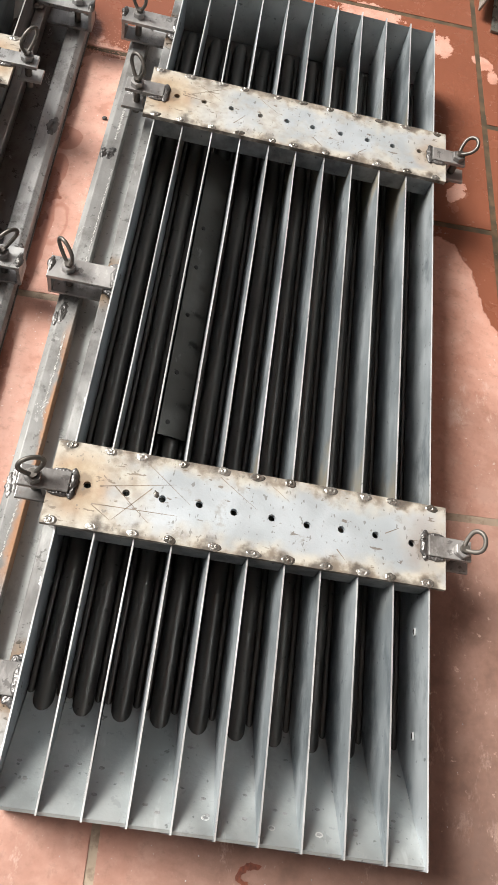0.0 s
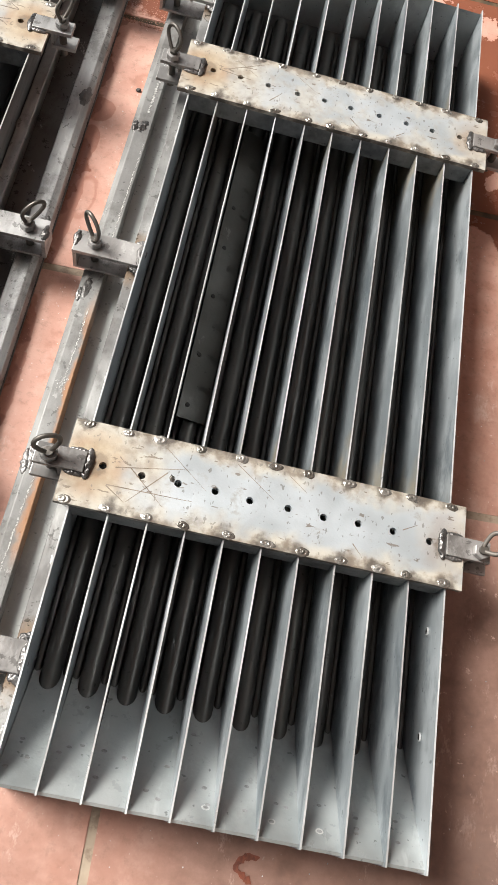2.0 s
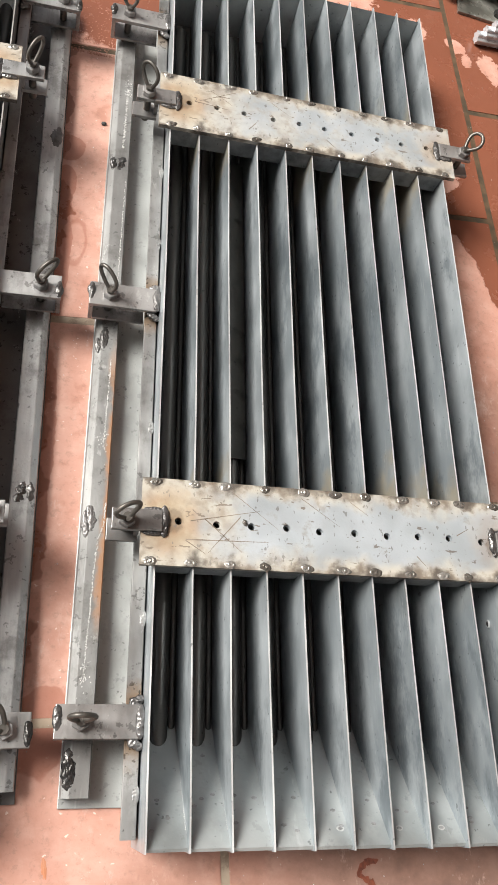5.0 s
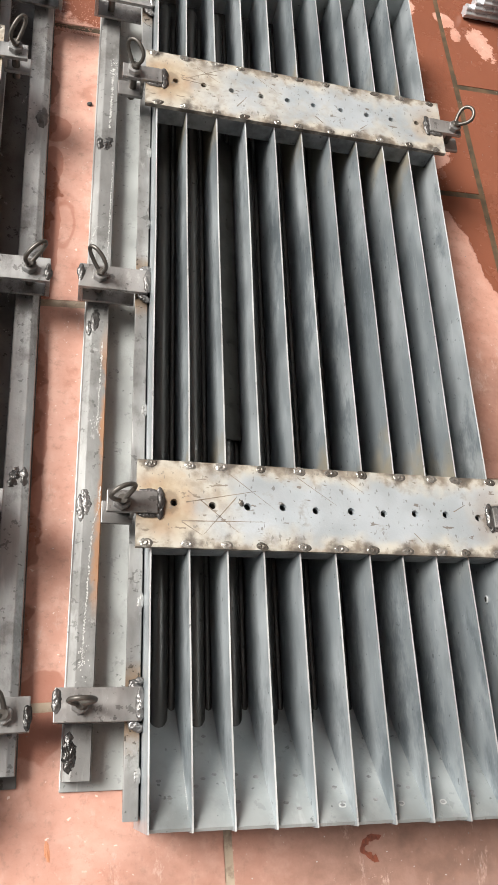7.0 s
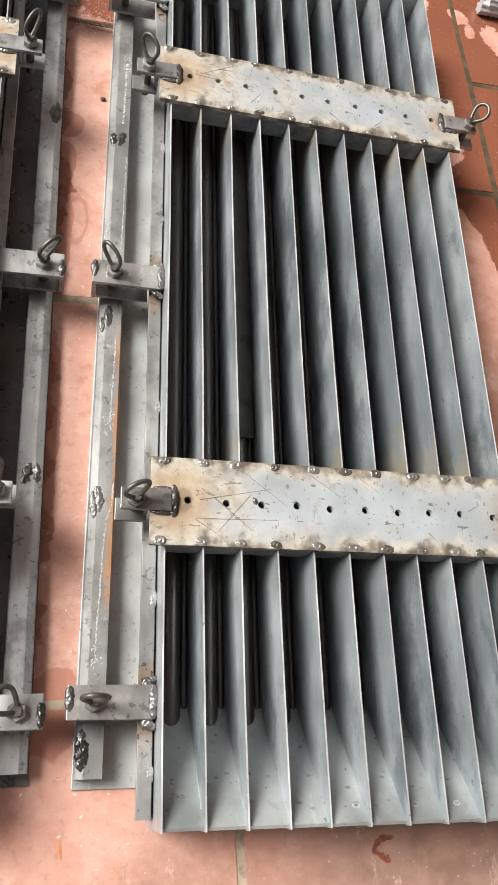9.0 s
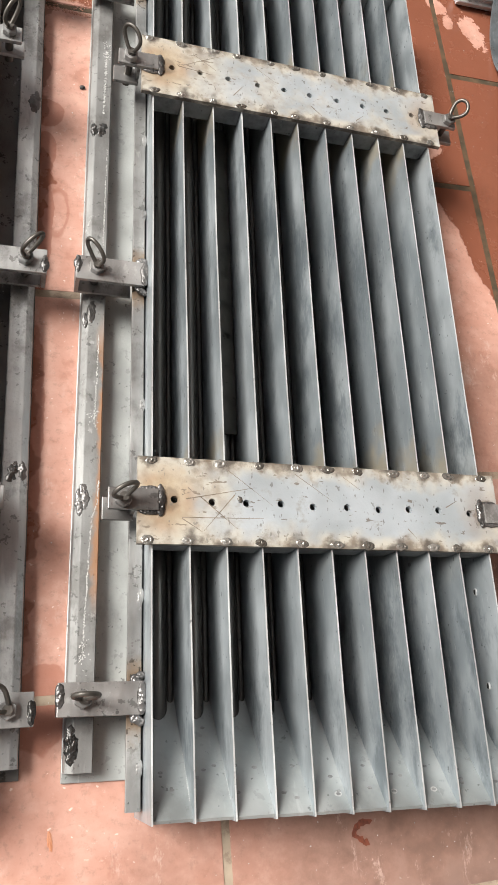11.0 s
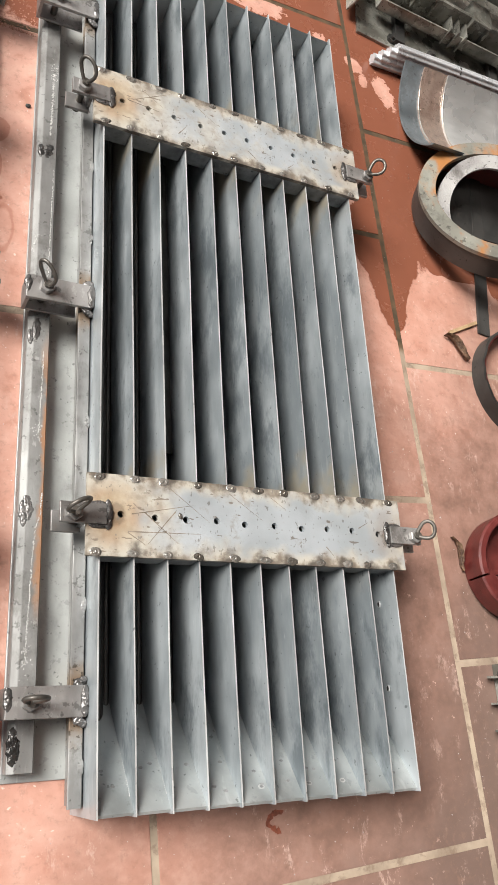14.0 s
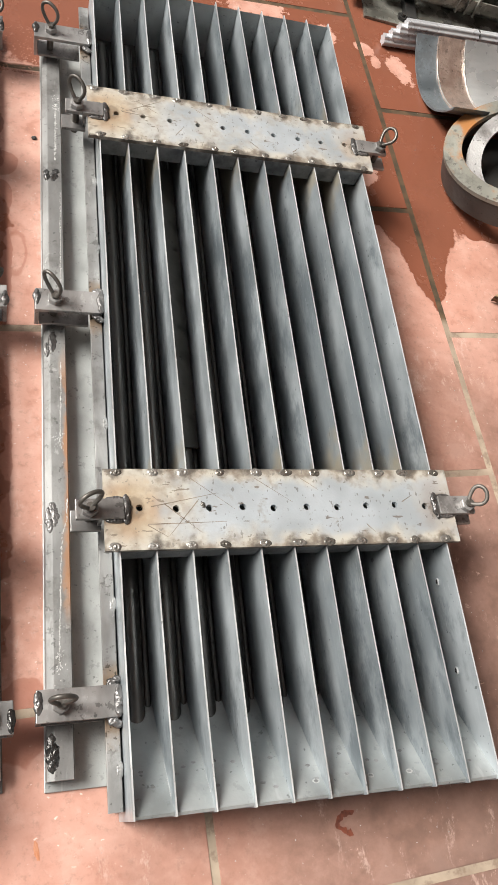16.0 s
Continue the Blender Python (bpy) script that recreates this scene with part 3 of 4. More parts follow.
def cross_plate(mould, y0, seed):
    """A flat bar over the fins, with ten drilled holes, two webs under its edges and spots of weld."""
    hx, hy, zb, zt, n = 0.221, 0.0485, TOP + 0.0006, TOP + 0.0066, 16
    rnd = random.Random(seed)
    bm = bmesh.new()
    step = 0.04
    xs = [-hx] + [-0.2 + step * i for i in range(11)] + [hx]
    for z, flip in ((zt, False), (zb, True)):
        for a, b in zip(xs, xs[1:]):
            for c, d in ((-hy, -0.02), (0.02, hy)) + (((-0.02, 0.02),) if b - a < 0.03 else ()):
                bm.faces.new([bm.verts.new((p, q, z)) for p, q in ((a, c), (b, c), (b, d), (a, d))])
    r = 0.0041
    for i in range(10):
        cx = -0.18 + 0.04 * i + rnd.uniform(-0.0015, 0.0015)
        mx = -0.18 + 0.04 * i
        cy = rnd.uniform(-0.0012, 0.0012)
        circ, sq = [], []
        for j in range(n):
            a = 2 * math.pi * (j + 0.5) / n
            circ.append((cx + r * math.cos(a), cy + r * math.sin(a)))
            k = 0.02 / max(abs(math.cos(a)), abs(math.sin(a)))
            sq.append((mx + k * math.cos(a), k * math.sin(a)))
        corner = {1: (0.02, 0.02), 5: (-0.02, 0.02), 9: (-0.02, -0.02), 13: (0.02, -0.02)}
        rims = []
        for z in (zt, zb):
            ci = [bm.verts.new((*p, z)) for p in circ]
            so = [bm.verts.new((*p, z)) for p in sq]
            rims.append(ci)
            for j in range(n):
                k = (j + 1) % n
                loop = [ci[j], so[j]]
                if j in corner:
                    loop.append(bm.verts.new((mx + corner[j][0], corner[j][1], z)))
                bm.faces.new(loop + [so[k], ci[k]])
        for j in range(n):
            k = (j + 1) % n
            bm.faces.new((rims[0][j], rims[0][k], rims[1][k], rims[1][j]))
    around = ((-hx, -hy), (hx, -hy), (hx, hy), (-hx, hy))
    for (a, b), (c, d) in zip(around, around[1:] + around[:1]):
        bm.faces.new([bm.verts.new(q) for q in ((a, b, zb), (c, d, zb), (c, d, zt), (a, b, zt))])
    bmesh.ops.remove_doubles(bm, verts=bm.verts, dist=0.00005)
    plate = part("cross_plate", bm, PLATE if seed < 5 else PLATE_WORN, mould, "bright drilled steel bar with brown weld tint", at=(0, y0, 0))
    for s in (-1, 1):
        bm = bmesh.new()
        box(bm, -0.2032, 0.2032, s * 0.0465 - 0.0015, s * 0.0465 + 0.0015, 0.076, TOP + 0.0004)
        part("web", bm, GRIMY_FIN, plate)
        for i in range(FINS):
            bm = bmesh.new()
            x = -PITCH * 5 + PITCH * i + rnd.uniform(-0.006, 0.006)
            w = rnd.uniform(0.0055, 0.0090)
            puddle(bm, (x, s * (hy - 0.0042), zt + 0.0001), w, rnd.uniform(0.0040, 0.0052), 0.0015, seed + i + s * 3, rnd.uniform(-0.25, 0.25))
            part("weld_spot", bm, SPOT, plate, smooth=True, sharp=120)
    lines = ((-0.168, 0.002, -0.090, 0.018), (-0.152, 0.005, -0.111, -0.030), (-0.113, 0.009, -0.149, -0.033), (-0.173, -0.019, -0.081, -0.017), (-0.120, 0.037, -0.069, -0.002), (-0.041, 0.037, 0.004, 0.006), (-0.173, -0.020, -0.151, -0.034), (0.018, 0.037, 0.039, 0.022), (0.096, -0.023, 0.106, -0.034), (-0.166, 0.015, -0.158, 0.008), (0.150, 0.005, 0.166, 0.014))
    if seed > 5:
        lines = ((-0.165, 0.008, -0.112, 0.037), (-0.150, 0.031, -0.118, 0.010), (-0.172, 0.005, -0.125, 0.001), (-0.095, -0.028, -0.080, -0.008), (-0.060, 0.030, -0.035, 0.012), (0.020, -0.020, 0.035, -0.034), (0.088, -0.030, 0.100, -0.019))
    else:
        bm = bmesh.new()
        blob(bm, (-0.1075, 0.0035, zt + 0.0006), 0.0028, 0.0036, 0.0018, 4, 0.3, 0.6)
        part("spatter", bm, SPOT, plate, smooth=True, sharp=120)
    for a, b, c, d in lines:
        bm = bmesh.new()
        u = Vector((c - a, d - b, 0)).normalized()
        w = Vector((-u.y, u.x, 0)) * (0.00065 if b < 0.03 else 0.0004)
        low, high = Vector((a, b, zt - 0.0003)), Vector((c, d, zt - 0.0003))
        vs = [bm.verts.new(q) for q in (low - w, high - w * 0.3, high + w * 0.3, low + w)]
        f = bm.faces.new(vs)
        up = bmesh.ops.extrude_face_region(bm, geom=[f])["geom"]
        bmesh.ops.translate(bm, vec=(0, 0, 0.00045), verts=[v for v in up if isinstance(v, bmesh.types.BMVert)])
        part("scribed_line", bm, SCRIBE, plate)
    return plate


def handle(parent, base, up, across, length=0.032, width=0.0130, r=0.0026):
    """A bent-rod eye welded to its screw."""
    u, v = Vector(up).normalized(), Vector(across).normalized()
    shape = ((-0.12, 0.0), (-0.55, 0.22), (-0.92, 0.52), (-1.0, 0.72), (-0.82, 0.90), (-0.40, 1.0), (0.10, 0.99), (0.60, 0.86), (0.92, 0.64), (0.85, 0.40), (0.50, 0.18), (0.14, 0.02))
    bm = bmesh.new()
    k = len(shape)
    fine = []
    for i in range(k):
        p0, p1, p2, p3 = (Vector(shape[(i + j - 1) % k]) for j in range(4))
        for f in (0.0, 0.34, 0.67):
            fine.append(0.5 * (2 * p1 + (p2 - p0) * f + (2 * p0 - 5 * p1 + 4 * p2 - p3) * f * f + (3 * p1 - p0 - 3 * p2 + p3) * f * f * f))
    sweep(bm, [Vector(base) + v * (q.x * width) + u * (q.y * length) for q in fine], r, True, 10)
    part("handle", bm, RING, parent, "bent dark rod eye", smooth=True)


def screw(parent, x, y, z_nut, z_low, r=0.0052):
    bm = bmesh.new()
    rod(bm, (x, y, z_low), (x, y, z_nut + 0.012), r, 12)
    part("bolt", bm, RING, parent, smooth=True)
    bm = bmesh.new()
    rod(bm, (x, y, z_nut), (x, y, z_nut + 0.008), 0.0098, 6)
    bmesh.ops.bevel(bm, geom=list(bm.edges), offset=0.0008, segments=1, affect="EDGES")
    part("nut", bm, BAR, parent)


def side_clamp(mould, y, up, across):
    """A bracket of flat bar reaching from the side rail over the edge tube, with its screw."""
    bm = bmesh.new()
    box(bm, -0.293, -0.2085, y - 0.0165, y + 0.0165, 0.0665, 0.072, 0.0008)
    box(bm, -0.2925, -0.2875, y - 0.016, y + 0.016, 0.0365, 0.0665, 0.0006)
    box(bm, -0.2870, -0.2225, y - 0.016, y + 0.016, 0.0365, 0.0405, 0.0006)
    clamp = part("clamp", bm, BAR, mould, "flat-bar clamp bracket with welded ends")
    screw(clamp, -0.268, y, 0.072, 0.027)
    handle(clamp, (-0.268, y, 0.081), up, across)
    runs = (((-0.217, 0.0165, 0.066), (-0.2085, 0.0225, 0.066)), ((-0.217, -0.0170, 0.066), (-0.2085, -0.0235, 0.065)), ((-0.2085, -0.013, 0.072), (-0.2085, 0.013, 0.072)), ((-0.2905, -0.006, 0.071), (-0.2905, 0.013, 0.071)))
    for k, (p, q) in enumerate(runs):
        bm = bmesh.new()
        bead(bm, (p[0], y + p[1], p[2]), (q[0], y + q[1], q[2]), 0.0050 if k < 3 else 0.0042, 0.0032, int(y * 1000) + k * 13)
        part("weld_bead", bm, WELD, clamp, smooth=True, sharp=120)


def plate_clamp(mould, side, y, up, across, length=0.032, width=0.0130, reach=0.2525):
    """A short tab on a cross plate's end, a second one under it, and the screw."""
    zt = TOP + 0.0066
    bm = bmesh.new()
    a, b = sorted((side * 0.199, side * reach))
    box(bm, a, b, y - 0.0135, y + 0.0105, zt, zt + 0.0055, 0.0009)
    a, b = sorted((side * 0.2225, side * 0.2560))
    box(bm, a, b, y - 0.0185, y + 0.0065, 0.0835, 0.0885, 0.0009)
    a, b = sorted((side * 0.2225, side * 0.2270))
    box(bm, a, b, y - 0.013, y + 0.0065, 0.0885, zt, 0.0006)
    clamp = part("clamp", bm, BAR, mould, "short steel tab clamp welded to the plate end")
    screw(clamp, side * 0.237, y - 0.003, zt + 0.0055, 0.070)
    handle(clamp, (side * 0.237, y - 0.003, zt + 0.0145), up, across, length, width)
    bm = bmesh.new()
    bead(bm, (side * 0.1965, y - 0.015, zt + 0.0012), (side * 0.1965, y + 0.013, zt + 0.0012), 0.0052, 0.0030, int(y * 100) + side * 5 + 60)
    part("weld_bead", bm, WELD, clamp, smooth=True, sharp=120)
    for q in (-0.0145, 0.0115):
        bm = bmesh.new()
        bead(bm, (side * 0.200, y + q, zt + 0.0010), (side * 0.217, y + q, zt + 0.0010), 0.0030, 0.0024, int(y * 100) + side * 9 + int(q * 4000))
        part("weld_bead", bm, WELD, clamp, smooth=True, sharp=120)


def louvred_mould(turned=False):
    mould = new("louvred_mould")
    mould.empty_display_size = 0.1
    bm = bmesh.new()
    box(bm, -0.282, 0.200, -0.280, 0.880, 0.0, 0.004, 0.0008)
    part("base_plate", bm, BASE, mould, "pale steel base plate")
    bm = bmesh.new()
    prism(bm, ((-0.2805, 0.0042), (-0.2805, 0.0215), (-0.2797, 0.0232), (-0.2730, 0.0277), (-0.2718, 0.0280), (-0.2530, 0.0280), (-0.2518, 0.0268), (-0.2518, 0.0042)), -0.270, 0.868)
    part("edge_tube", bm, TUBE, mould, "square tube with grinding marks and rust")
    bm = bmesh.new()
    prism(bm, ((-0.2225, 0.0550), (-0.2225, 0.0592), (-0.2217, 0.0600), (-0.2080, 0.0600), (-0.2072, 0.0592), (-0.2072, 0.0045), (-0.2115, 0.0045), (-0.2115, 0.0550)), -0.307, 0.890)
    part("side_rail", bm, RAIL, mould)
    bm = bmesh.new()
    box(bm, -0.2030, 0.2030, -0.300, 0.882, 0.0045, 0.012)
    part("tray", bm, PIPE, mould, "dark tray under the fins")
    for i in range(FINS):
        fin(i, mould)
    for i in range(FINS - 1):
        x = -PITCH * 5 + PITCH * (i + 0.5)
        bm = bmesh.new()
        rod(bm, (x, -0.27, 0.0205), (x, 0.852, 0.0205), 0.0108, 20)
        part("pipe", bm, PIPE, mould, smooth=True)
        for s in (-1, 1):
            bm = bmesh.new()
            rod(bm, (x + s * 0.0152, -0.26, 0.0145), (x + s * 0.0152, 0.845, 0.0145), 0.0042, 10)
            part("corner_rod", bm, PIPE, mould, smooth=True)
    # sloping end plates, one to a cell
    rnd = random.Random(3)
    for end in (-1, 1):
        for i in range(FINS - 1):
            lip = near_end(i + 0.5) + 0.004 if end < 0 else FAR - 0.004
            x0 = -PITCH * 5 + PITCH * i + 0.0006 + (0.0015 if end < 0 else 0.0)
            x1 = x0 + PITCH - 0.0012
            dip = rnd.uniform(-0.0012, 0.0008)
            bm = bmesh.new()
            vs = []
            run = 0.128 if end < 0 else 0.012
            for x in (x0, x1):
                for yy, z in ((lip, TOP - 0.004 + dip), (lip - end * run, 0.0045), (lip - end * (run - 0.003), 0.0015), (lip + end * 0.003, TOP - 0.0065 + dip)):
                    vs.append(bm.verts.new((x, yy, z)))
            for k in range(4):
                bm.faces.new((vs[k], vs[(k + 1) % 4], vs[4 + (k + 1) % 4], vs[4 + k]))
            bm.faces.new(vs[:4])
            bm.faces.new(vs[4:])
            plate = part("end_plate", bm, RAMP, mould)
            for k in range(rnd.choice((2, 3, 3, 4)) if end < 0 else 0):
                f = rnd.uniform(0.10, 0.36) if k < 3 else rnd.uniform(0.6, 0.75)
                cx = rnd.uniform(x0 + 0.006, x1 - 0.006)
                cy, cz = lip - end * 0.128 * f, TOP - 0.004 + dip - (TOP - 0.0085) * f
                m = Matrix.Translation((cx, cy, cz + 0.0001)) @ Matrix.Rotation(math.atan2(end * (TOP - 0.0085), 0.128), 4, "X")
                ring = k == 0 and rnd.random() < 0.5
                bm = bmesh.new()
                bmesh.ops.create_cone(bm, cap_ends=True, segments=14, radius1=0.0023, radius2=0.0018, depth=0.0006, matrix=m @ Matrix.Diagonal((1.3, 0.85, 1, 1)))
                part("heat_mark", bm, MARK, plate)
                if ring:
                    bm = bmesh.new()
                    bmesh.ops.create_cone(bm, cap_ends=True, segments=16, radius1=0.0036, radius2=0.0032, depth=0.0004, matrix=m @ Matrix.Translation((0, 0, -0.00012)) @ Matrix.Diagonal((1.2, 0.9, 1, 1)))
                    part("heat_ring", bm, HALO, plate)
            if end < 0 and i in (0, 1):
                bm = bmesh.new()
                for k in range(44):
                    f = 0.12 + k * 0.014
                    q = (x1 - 0.0006 + rnd.uniform(-0.0004, 0.0003), lip - end * 0.128 * f, TOP - 0.0040 + dip - (TOP - 0.0085) * f + 0.0004)
                    bmesh.ops.create_icosphere(bm, subdivisions=1, radius=rnd.uniform(0.0005, 0.0009), matrix=Matrix.Translation(q))
                part("weld_seam", bm, HALO, plate, smooth=True)
    cross_plate(mould, PLATE_Y[0], 1)
    cross_plate(mould, PLATE_Y[1], 9)
    if turned:
        eyes = (((-0.5, -0.5, 0.5), (0.6, -0.5, 0.1)), ((-0.35, -0.30, 0.9), (0.70, 0.55, 0.1)), ((0.5, -0.4, 0.5), (0.5, 0.6, 0.2)), ((-0.15, -0.35, 0.9), (0.60, 0.70, 0.0)), ((0.05, -0.30, 0.9), (0.45, 0.85, 0.0)))
        wide = (0.032, 0.0130)
    else:
        eyes = (((0.05, 0.1, 1), (1, 0.03, 0)), ((-0.2, 0.35, 0.9), (0.75, -0.65, 0.1)), ((-0.1, 0.3, 0.9), (0.85, -0.4, 0.1)), ((-0.04, 0.16, 1.0), (0.88, 0.47, 0.05)), ((-0.05, 0.35, 0.9), (0.75, -0.55, 0.15)))
        wide = (0.030, 0.0140)
    for y, (up, across) in zip((-0.200, 0.302, 0.813 if turned else 0.806), eyes):
        side_clamp(mould, y, up, across)
    plate_clamp(mould, -1, PLATE_Y[0], *eyes[3], *wide)
    plate_clamp(mould, -1, PLATE_Y[1], *eyes[4])
    plate_clamp(mould, 1, PLATE_Y[0], (0.50, 0.30, 0.60), (0.4, -0.8, 0.1), 0.026, 0.0115, 0.249)
    plate_clamp(mould, 1, PLATE_Y[1], (0.55, 0.40, 0.55), (0.5, -0.7, 0.1), 0.030, 0.0115, 0.249)
    # welds of the tube and the rail
    for x, y, x2, y2, w in ((-0.2735, -0.258, -0.2745, -0.228, 0.0068), (-0.268, 0.010, -0.271, 0.038, 0.0050), (-0.274, 0.004, -0.276, 0.030, 0.0046), (-0.270, 0.250, -0.268, 0.282, 0.0050), (-0.276, 0.246, -0.277, 0.262, 0.0036), (-0.266, 0.545, -0.260, 0.566, 0.0060), (-0.273, 0.545, -0.274, 0.562, 0.0045), (-0.272, 0.80, -0.273, 0.83, 0.005)):
        bm = bmesh.new()
        bead(bm, (x, y, 0.0266), (x2, y2, 0.0266), w, 0.0026, int(y * 900) + 7)
        part("weld_bead", bm, WELD, mould, smooth=True, sharp=120)
    for y in (-0.268, -0.095, 0.13, 0.40, 0.52, 0.71):
        bm = bmesh.new()
        bead(bm, (-0.2095, y - 0.007, 0.0594), (-0.2085, y + 0.007, 0.0594), 0.0034, 0.0010, int(y * 700) + 3)
        part("weld_bead", bm, RAIL, mould, smooth=True, sharp=120)
    for y in (-0.242, 0.319, 0.859):
        bm = bmesh.new()
        box(bm, 0.2072, 0.2190, y - 0.012, y + 0.012, 0.030, 0.058, 0.0015)
        part("stub", bm, DARK, mould)
    return tagged(mould, "grey steel louvred casting mould with eleven fins", "mould", "louvred moulds")


MOULD = louvred_mould()
FIN, BASE, TUBE, BAR, RAIL, EDGE = GRIMY_FIN, GRIMY_BASE, GRIMY_TUBE, GRIMY_BAR, GRIMY_BAR, GRIMY_EDGE
second = louvred_mould(True)
second.matrix_world = pose(-0.620, 0.294, 0, 0, 0, 181.4) @ pose(0, -0.304, 0)
tagged(second, "dark grimy louvred casting mould lying beside a matching one")


def slotted_bar():
    """A dark flat bar with slots along one edge, dropped into one of the cells."""
    bm = bmesh.new()
    xa, xb, z0, z1 = -0.1195, -0.0845, 0.0336, 0.0366
    outline = [(xa, 0.585), (xa, 0.108), (xb, 0.112)]
    for k in range(9):
        y = 0.150 + 0.046 * k
        outline += [(xb, y), (xb - 0.0160, y + 0.005), (xb - 0.0160, y + 0.0125), (xb, y + 0.0075)]
    outline.append((xb, 0.585))
    lean = lambda x: -0.42 * (x + 0.1015)
    lower = [bm.verts.new((x, y, z0 + 0.0010 + lean(x))) for x, y in outline]
    upper = [bm.verts.new((x, y, z1 + 0.0010 + lean(x))) for x, y in outline]
    bm.faces.new(lower)
    bm.faces.new(upper)
    for k in range(len(outline)):
        q = (k + 1) % len(outline)
        bm.faces.new((lower[k], lower[q], upper[q], upper[k]))
    bmesh.ops.triangulate(bm, faces=[f for f in bm.faces if len(f.verts) > 4])
    bar = part("slotted_bar", bm, SLOTTED)
    # flat black discs paint the dark inside drilled holes
    for y in (0.128, 0.20, 0.29, 0.37, 0.44):
        bm = bmesh.new()
        rod(bm, (-0.1097, y, z1 + 0.0042), (-0.1093, y, z1 + 0.0050), 0.003, 12)
        part("drilled_spot", bm, HOLE, bar)
    tagged(bar, "dark flat steel bar with slots along one edge", "steel bar")


slotted_bar()


def chalk_marks():
    """Rubbed white lines and dabs along the edge tube of the first mould."""
    rnd = random.Random(21)
    runs = (((-0.2665, -0.150), (-0.2640, -0.090), (-0.2625, -0.030), (-0.2600, 0.000), (-0.2550, 0.016), (-0.2540, 0.050)),
            ((-0.2615, 0.120), (-0.2600, 0.170), (-0.2590, 0.235)),
            ((-0.2575, 0.325), (-0.2565, 0.420), (-0.2550, 0.525)),
            ((-0.2620, 0.585), (-0.2605, 0.640), (-0.2600, 0.700)))
    for run, width in zip(runs, (0.0012, 0.0011, 0.0010, 0.0024)):
        bm = bmesh.new()
        for (x0, y0), (x1, y1) in zip(run, run[1:]):
            n = max(3, int((y1 - y0) / 0.0016))
            for k in range(n):
                if rnd.random() < 0.16:
                    continue
                f = (k + rnd.uniform(-0.3, 0.3)) / n
                x, y = x0 + (x1 - x0) * f + rnd.uniform(-0.0007, 0.0007), y0 + (y1 - y0) * f
                w, h, lean = width * rnd.uniform(0.3, 1.1), rnd.uniform(0.0005, 0.0013), rnd.uniform(-0.0006, 0.0008)
                bm.faces.new([bm.verts.new((x + p * w, y + q * h + p * lean, 0.02812)) for p, q in ((-1, -0.6), (0.2, -1), (1, 0.4), (-0.3, 1))])
        for k in range(45):
            x0, y0 = run[-1] if width > 0.002 else run[0]
            x, y, w = x0 + rnd.gauss(0, 0.0035), y0 + rnd.gauss(0, 0.010), rnd.uniform(0.0002, 0.0008)
            if -0.2712 < x < -0.2538:
                bm.faces.new([bm.verts.new((x + p * w, y + q * w * 1.4, 0.02812)) for p, q in ((-1, -0.5), (0.3, -1), (1, 0.5), (-0.4, 1))])
        r = bmesh.ops.extrude_face_region(bm, geom=list(bm.faces))["geom"]
        bmesh.ops.translate(bm, vec=(0, 0, 0.0002), verts=[v for v in r if isinstance(v, bmesh.types.BMVert)])
        tagged(part("chalk_line", bm, CHALK, MOULD), kind="stuff")


chalk_marks()


# ---- loose things beside the mould ----
def rod_bundle():
    """Four flat fluted profiles lying on one another, each set back a little."""
    bundle = new("rod_bundle")
    for k in range(4):
        bm = bmesh.new()
        n, ends = 48, []
        for x in (0.013 * k, 0.66 + 0.015 * k):
            ring = []
            for j in range(n):
                a = 2 * math.pi * j / n
                lobe = 1 + 0.15 * math.cos(6 * a + 0.5)
                ring.append(bm.verts.new((x, 0.003 * k + 0.0104 * lobe * math.cos(a), 0.0120 + 0.0108 * k + 0.0100 * lobe * math.sin(a))))
            ends.append(ring)
        for j in range(n):
            bm.faces.new((ends[0][j], ends[0][(j + 1) % n], ends[1][(j + 1) % n], ends[1][j]))
        bm.faces.new(ends[0])
        bm.faces.new(ends[1])
        part("rod", bm, GALV, bundle, smooth=True, sharp=60)
    bm = bmesh.new()
    rod(bm, (0.202, 0.009, 0.0444), (0.2040, 0.009, 0.0444), 0.0112, 24)
    part("joint", bm, DARK, bundle)
    bundle.matrix_world = pose(0.378, 1.022, 0.0, 0, 0, 2.5)
    tagged(bundle, "stack of shiny galvanised fluted rods on the floor", "rods")


rod_bundle()


def arc_shell(bm, x0, x1, ya, yb, yc, zc, r, t, slant=0.0, n=28):
    """A curved sheet: part of a pipe along x, hollow side up."""
    grid = []
    for x, s in ((x0, 0), (x1, 1)):
        for rr in (r, r + t):
            line = []
            for k in range(n + 1):
                y = ya + (yb - ya) * k / n
                line.append(bm.verts.new((x + (slant * ((y - yc) / r) ** 2 if not s else 0), y, zc - math.sqrt(max(rr * rr - (y - yc) ** 2, 1e-6)))))
            grid.append(line)
    inn0, out0, inn1, out1 = grid
    for k in range(n):
        for a, b in ((inn0, inn1), (out0, out1), (inn0, out0), (inn1, out1)):
            bm.faces.new((a[k], a[k + 1], b[k + 1], b[k]))
    for k in (0, n):
        bm.faces.new((inn0[k], inn1[k], out1[k], out0[k]))


